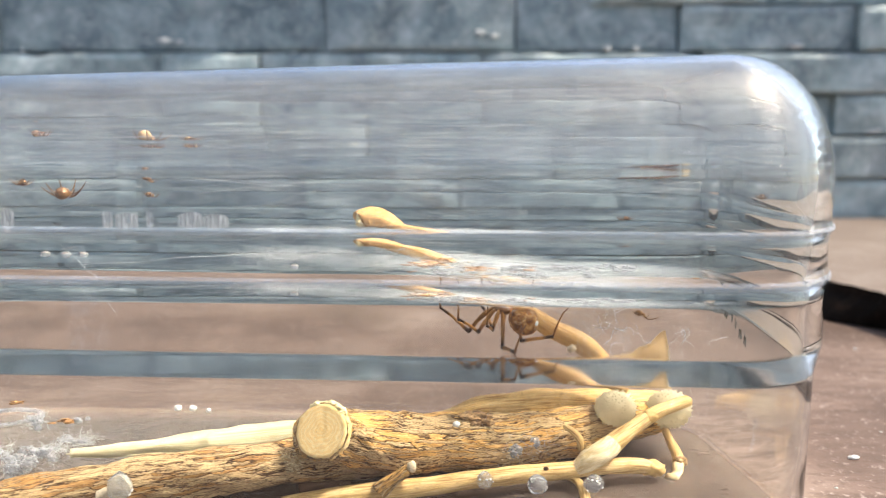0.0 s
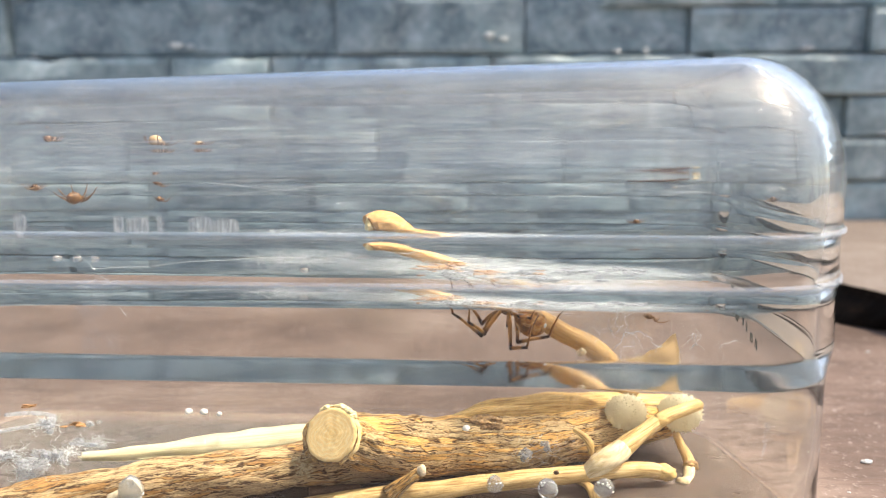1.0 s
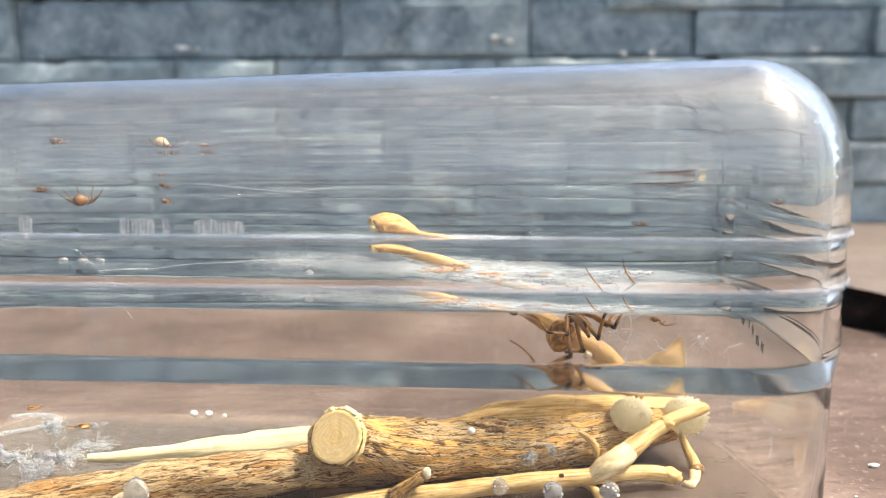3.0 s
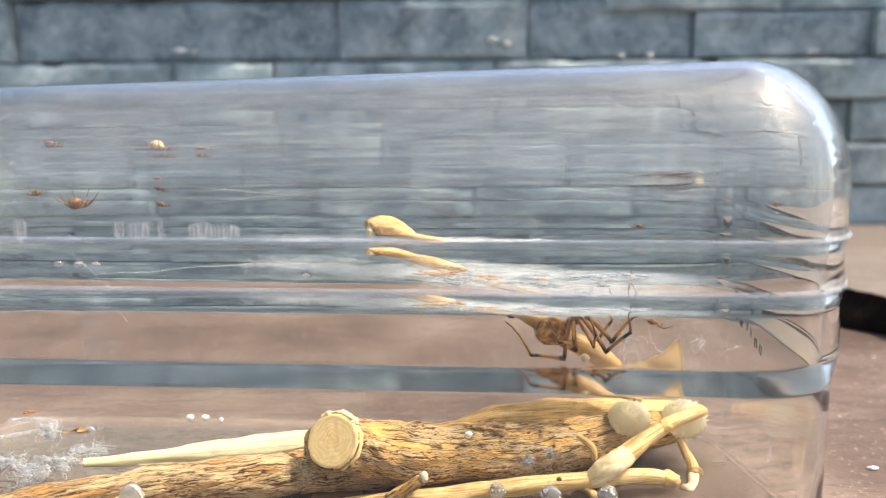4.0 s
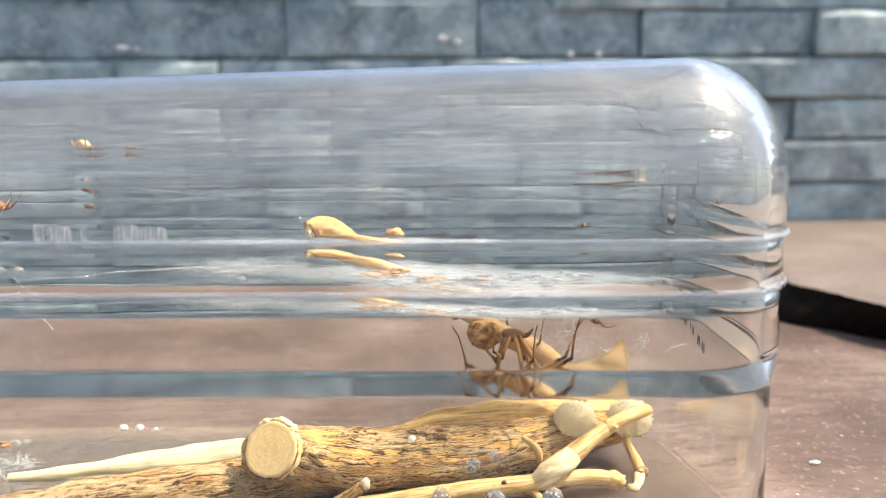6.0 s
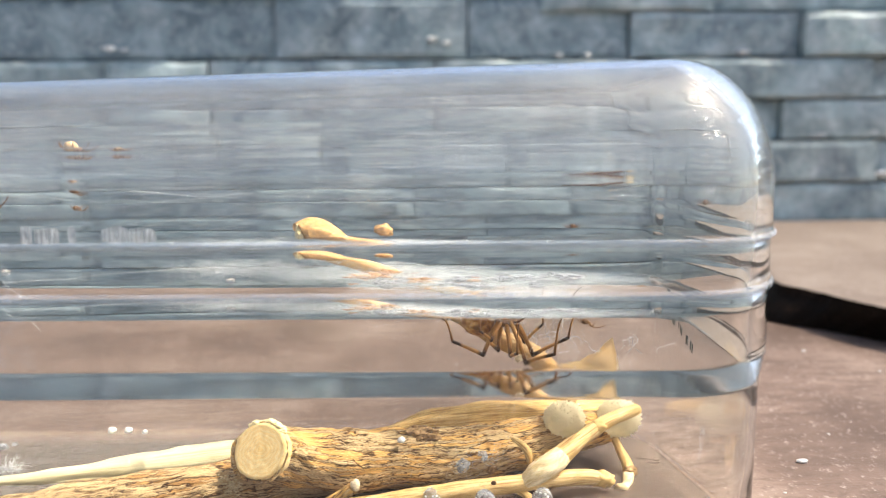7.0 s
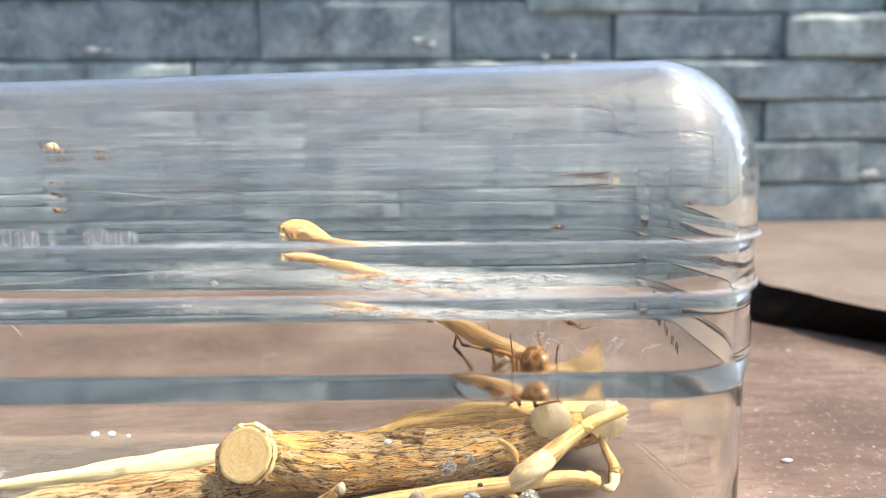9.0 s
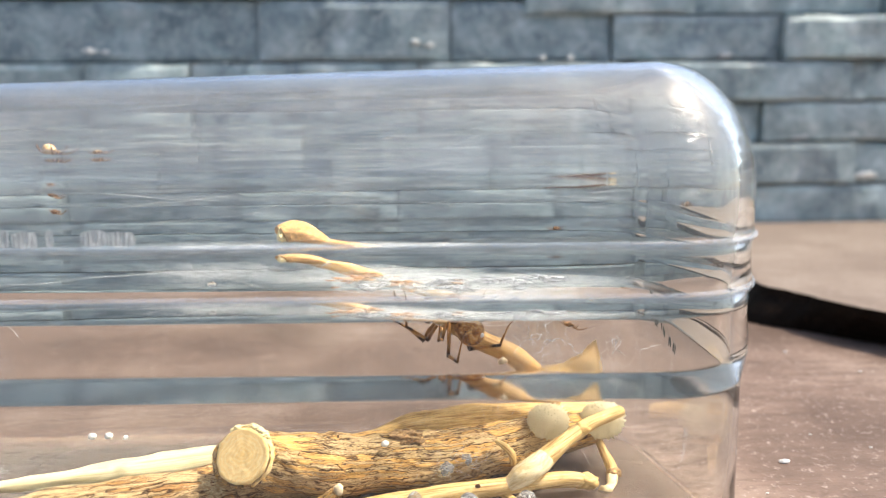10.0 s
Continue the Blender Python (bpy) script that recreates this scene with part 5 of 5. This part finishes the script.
def build_spider():
    t = thing("spider", (0, 0, 0), "brown banded-leg spider hanging upside down under its web", "spider")
    bm = blob(1.0, (0.0051, 0.0040, 0.0041), 0.05, 1.5, 2, 4, (-0.0057, 0, 0.0006))
    for v in bm.verts:
        if v.co.x < -0.0075:
            v.co.y *= 1 - 0.35 * min(1, (-0.0075 - v.co.x) / 0.0035)
            v.co.z -= 0.12 * (-0.0075 - v.co.x)
    part("abdomen", bm, ABDO, t, "mottled brown striped globular abdomen")
    bm = blob(1.0, (0.0034, 0.0026, 0.0018), 0.05, 1.5, 5, 3, (0.0031, 0, 0))
    part("cephalothorax", bm, CEPH, t, "brown head and thorax")
    bm = blob(0.0007, (0.8, 1, 1), 0.2, 2, 1, 2, (-0.0105, 0, -0.0002))
    part("spinneret", bm, CRUMBGLINT, t, "pale spinneret tip")
    for k in range(8):
        sd = 1 if k % 2 else -1
        u = (k // 2) / 3
        d = Vector((-0.55 + 1.1 * u, sd * 0.62, 0.62)).normalized()
        at = Vector((-0.0057 + d.x * 0.0050, d.y * 0.0039, 0.0006 + d.z * 0.0040))
        part("spot", blob(0.00042, (1, 1, 0.6), 0.1, 2, k, 1, at), DARKWOOD, t, "dark spot ringed on the back")
    for s in (1, -1):
        part("palp", tube([(0.0058, s * 0.0008, 0), (0.0076, s * 0.0014, -0.0006), (0.0086, s * 0.0010, -0.0020)], [0.0004, 0.0004, 0.0003], 8, 10), CEPH, t)
    legs = []
    for i in range(4):
        for s in (1, -1):
            a, b, c = FEMUR[i], TIBIA[i], FOOT[i]
            r = (0.00060, 0.00054, 0.00048, 0.00058)[i]
            up = part("leg", tube([(0, 0, 0), (a * 0.4, 0, 0.0003), (a * 0.8, 0, 0.0002), (a, 0, 0)], [r * 0.95, r * 1.2, r, r * 0.95], 10, 16, norm_u=True), FEMURMAT, t, "banded tan leg with dark joints")
            low = part("tibia", tube([(-r * 0.4, 0, 0), (b * 0.3, 0, 0.0001), (b * 0.6, 0, 0.0001), (b, 0, 0)], [r * 0.9, r * 0.85, r * 0.72, r * 0.75], 10, 16, norm_u=True), TIBIAMAT, up)
            tip = part("foot", tube([(-r * 0.3, 0, 0), (c * 0.35, 0, 0.0004), (c * 0.7, 0, 0.0004), (c, 0, -0.0003)], [r * 0.68, r * 0.48, r * 0.36, r * 0.2], 8, 18, norm_u=True), FOOTMAT, up)
            legs.append((i, s, up, low, tip))
    return t, legs


BODY = [
    (0, pose(0.0202, 0.2335, 0.0494, 180.0, -8.2, 131.1)),
    (0.3, pose(0.0199, 0.2328, 0.0495, 180.0, -16.6, 140.2)),
    (0.6, pose(0.0183, 0.2313, 0.0503, 180.0, -16.6, 160.4)),
    (0.9, pose(0.0182, 0.2328, 0.0502, 180.0, -14.2, 144.5)),
    (1.2, pose(0.0205, 0.2344, 0.0501, -180.0, -6.1, 127.9)),
    (1.5, pose(0.0168, 0.2244, 0.0535, 180.0, -29.1, -105.7)),
    (1.8, pose(0.0225, 0.2240, 0.0526, -180.0, -28.9, -87.9)),
    (2.1, pose(0.0256, 0.2242, 0.0521, 180.0, -33.0, -93.4)),
    (2.4, pose(0.0293, 0.2251, 0.0519, -180.0, -42.2, -67.7)),
    (2.7, pose(0.0321, 0.2263, 0.0505, -180.0, -55.3, -56.7)),
    (3.8, pose(0.0327, 0.2285, 0.0496, -180.0, -33.3, -18.7)),
    (4.1, pose(0.0329, 0.2288, 0.0506, -180.0, -21.1, -23.0)),
    (4.4, pose(0.0324, 0.2296, 0.0494, 180.0, -17.4, -26.0)),
    (4.7, pose(0.0304, 0.2326, 0.0465, 180.0, -25.0, 4.4)),
    (5, pose(0.0316, 0.2324, 0.0439, 180.0, -20.8, 2.7)),
    (5.3, pose(0.0301, 0.2328, 0.0419, 180.0, -11.3, 0.6)),
    (5.6, pose(0.0321, 0.2332, 0.0428, -180.0, -1.5, -1.4)),
    (5.9, pose(0.0304, 0.2320, 0.0450, -180.0, 5.0, -15.9)),
    (6.2, pose(0.0316, 0.2321, 0.0482, 180.0, -3.8, -16.3)),
    (7.3, pose(0.0316, 0.2309, 0.0509, -180.0, -3.6, -28.4)),
    (7.6, pose(0.0340, 0.2304, 0.0517, 180.0, 7.0, -36.1)),
    (7.9, pose(0.0420, 0.2322, 0.0432, 180.0, 27.9, -8.3)),
    (8.2, pose(0.0464, 0.2341, 0.0424, 180.0, 25.7, 19.1)),
    (8.5, pose(0.0492, 0.2360, 0.0377, -180.0, 32.5, 69.3)),
    (8.8, pose(0.0496, 0.2363, 0.0378, 180.0, 34.8, 78.3)),
    (9.1, pose(0.0428, 0.2364, 0.0387, 180.0, 6.8, 124.6)),
    (9.4, pose(0.0332, 0.2363, 0.0440, 180.0, -36.6, 124.2)),
    (9.55, pose(0.0312, 0.2340, 0.0460, 180.0, -56.1, 152.4)),
    (9.7, pose(0.0293, 0.2378, 0.0486, 180.0, -25.9, 126.2)),
    (10, pose(0.0258, 0.2384, 0.0491, 180.0, -12.3, 128.9)),
]


def body_at(t):
    """The spider's pose between the rows, gliding."""
    k = 0
    while k < len(BODY) - 2 and BODY[k + 1][0] <= t:
        k += 1
    (t0, a), (t1, b) = BODY[k], BODY[k + 1]
    u = max(0.0, min(1.0, (t - t0) / (t1 - t0)))
    pa = BODY[max(0, k - 1)][1].translation
    pd = BODY[min(len(BODY) - 1, k + 2)][1].translation
    if t1 - t0 > 0.6:
        u = u * u * (3 - 2 * u)
        p = a.translation.lerp(b.translation, u)
    else:
        b0, c0 = a.translation, b.translation
        p = 0.5 * ((2 * b0) + (c0 - pa) * u + (2 * pa - 5 * b0 + 4 * c0 - pd) * u * u + (3 * b0 - pa - 3 * c0 + pd) * u ** 3)
    return Matrix.LocRotScale(p, a.to_quaternion().slerp(b.to_quaternion(), u), None)


def motions():
    rest, high = (0.0010, 0.2383, 0.0621), (-0.0008, 0.2465, 0.0754)
    walk(HUSK, [(0.0, pose(*rest)), (5.7, pose(*rest)), (6.1, pose(*high)), (7.0, pose(*high)), (7.6, pose(*high)), (8.2, pose(*high)), (8.5, pose(*rest)), (10.0, pose(*rest))])
    times = [k / 10 for k in range(101)]
    walk(SPIDER, [(t, body_at(t)) for t in times])
    for i, s, up, low, tip in LEGS:
        a, b, c = FEMUR[i], TIBIA[i], FOOT[i]
        ang, reach = REACH[i]
        hip = Vector((HIP_X[i], s * 0.0016, -0.0006))
        rnd = random.Random(10 * i + s)
        stance = hip + Vector((math.cos(radians(ang)) * reach, s * math.sin(radians(ang)) * reach, -0.0048 + rnd.uniform(-0.001, 0.001)))
        period, phase = 0.7, (i * 0.25 + (0.5 if s > 0 else 0.0)) % 1.0
        rows = ([], [], [])
        for t in times:
            cyc = t / period + phase
            n, f = math.floor(cyc), cyc - math.floor(cyc)
            w = 0.0 if f < 0.62 else (f - 0.62) / 0.38
            w = w * w * (3 - 2 * w)
            foot = (body_at((n + 0.5 - phase) * period) @ stance).lerp(body_at((n + 1.5 - phase) * period) @ stance, w)
            foot.z -= 0.002 * math.sin(math.pi * w)
            d = (body_at(t).inverted() @ foot) - hip
            flat = Vector((d.x, d.y, 0))
            e = flat.normalized() if flat.length > 0.001 else Vector((math.cos(radians(ang)), s * math.sin(radians(ang)), 0))
            side = Vector((math.cos(radians(ang)), s * math.sin(radians(ang)), 0))
            if e.dot(side) < 0.3:
                e = (e + side * 1.5).normalized()
            goal = Vector((max(0.003, d.dot(e)), d.z))
            down = 80
            while down > -20:
                k = Vector((a * math.cos(radians(down)), a * math.sin(radians(down))))
                if (goal - k).length < (b + c) * 0.93:
                    break
                down -= 4
            g = goal - k
            dist = max(abs(b - c) + 0.0012, min((b + c) * 0.985, g.length))
            g = g.normalized()
            ca = max(-1, min(1, (b * b + dist * dist - c * c) / (2 * b * dist)))
            perp = Vector((-g.y, g.x))
            if perp.y < 0:
                perp = -perp
            bend = g * ca + perp * math.sqrt(1 - ca * ca)
            j = k + bend * b
            end = k + g * dist
            put = lambda q: hip + e * q.x + Vector((0, 0, q.y))
            spots = [hip, put(k), put(j), put(end)]
            ms = []
            across = e.cross(Vector((0, 0, 1)))
            for p, q in zip(spots, spots[1:]):
                x = (q - p).normalized()
                ms.append(Matrix.Translation(p) @ Matrix((x, across, x.cross(across))).transposed().to_4x4())
            rows[0].append((t, ms[0]))
            rows[1].append((t, ms[0].inverted() @ ms[1]))
            rows[2].append((t, ms[0].inverted() @ ms[2]))
        walk(up, rows[0])
        walk(low, rows[1])
        walk(tip, rows[2])


build_ground()
build_table()
build_unseen_wall()
build_slab()
build_container()
build_log()
build_lichen()
build_sticks()
build_sacs()
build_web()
build_bits()
build_glint_bars()
build_stalk()
build_writing()
build_spiderlings()
HUSK = build_lifted_husk()
SPIDER, LEGS = build_spider()
build_wall()
motions()
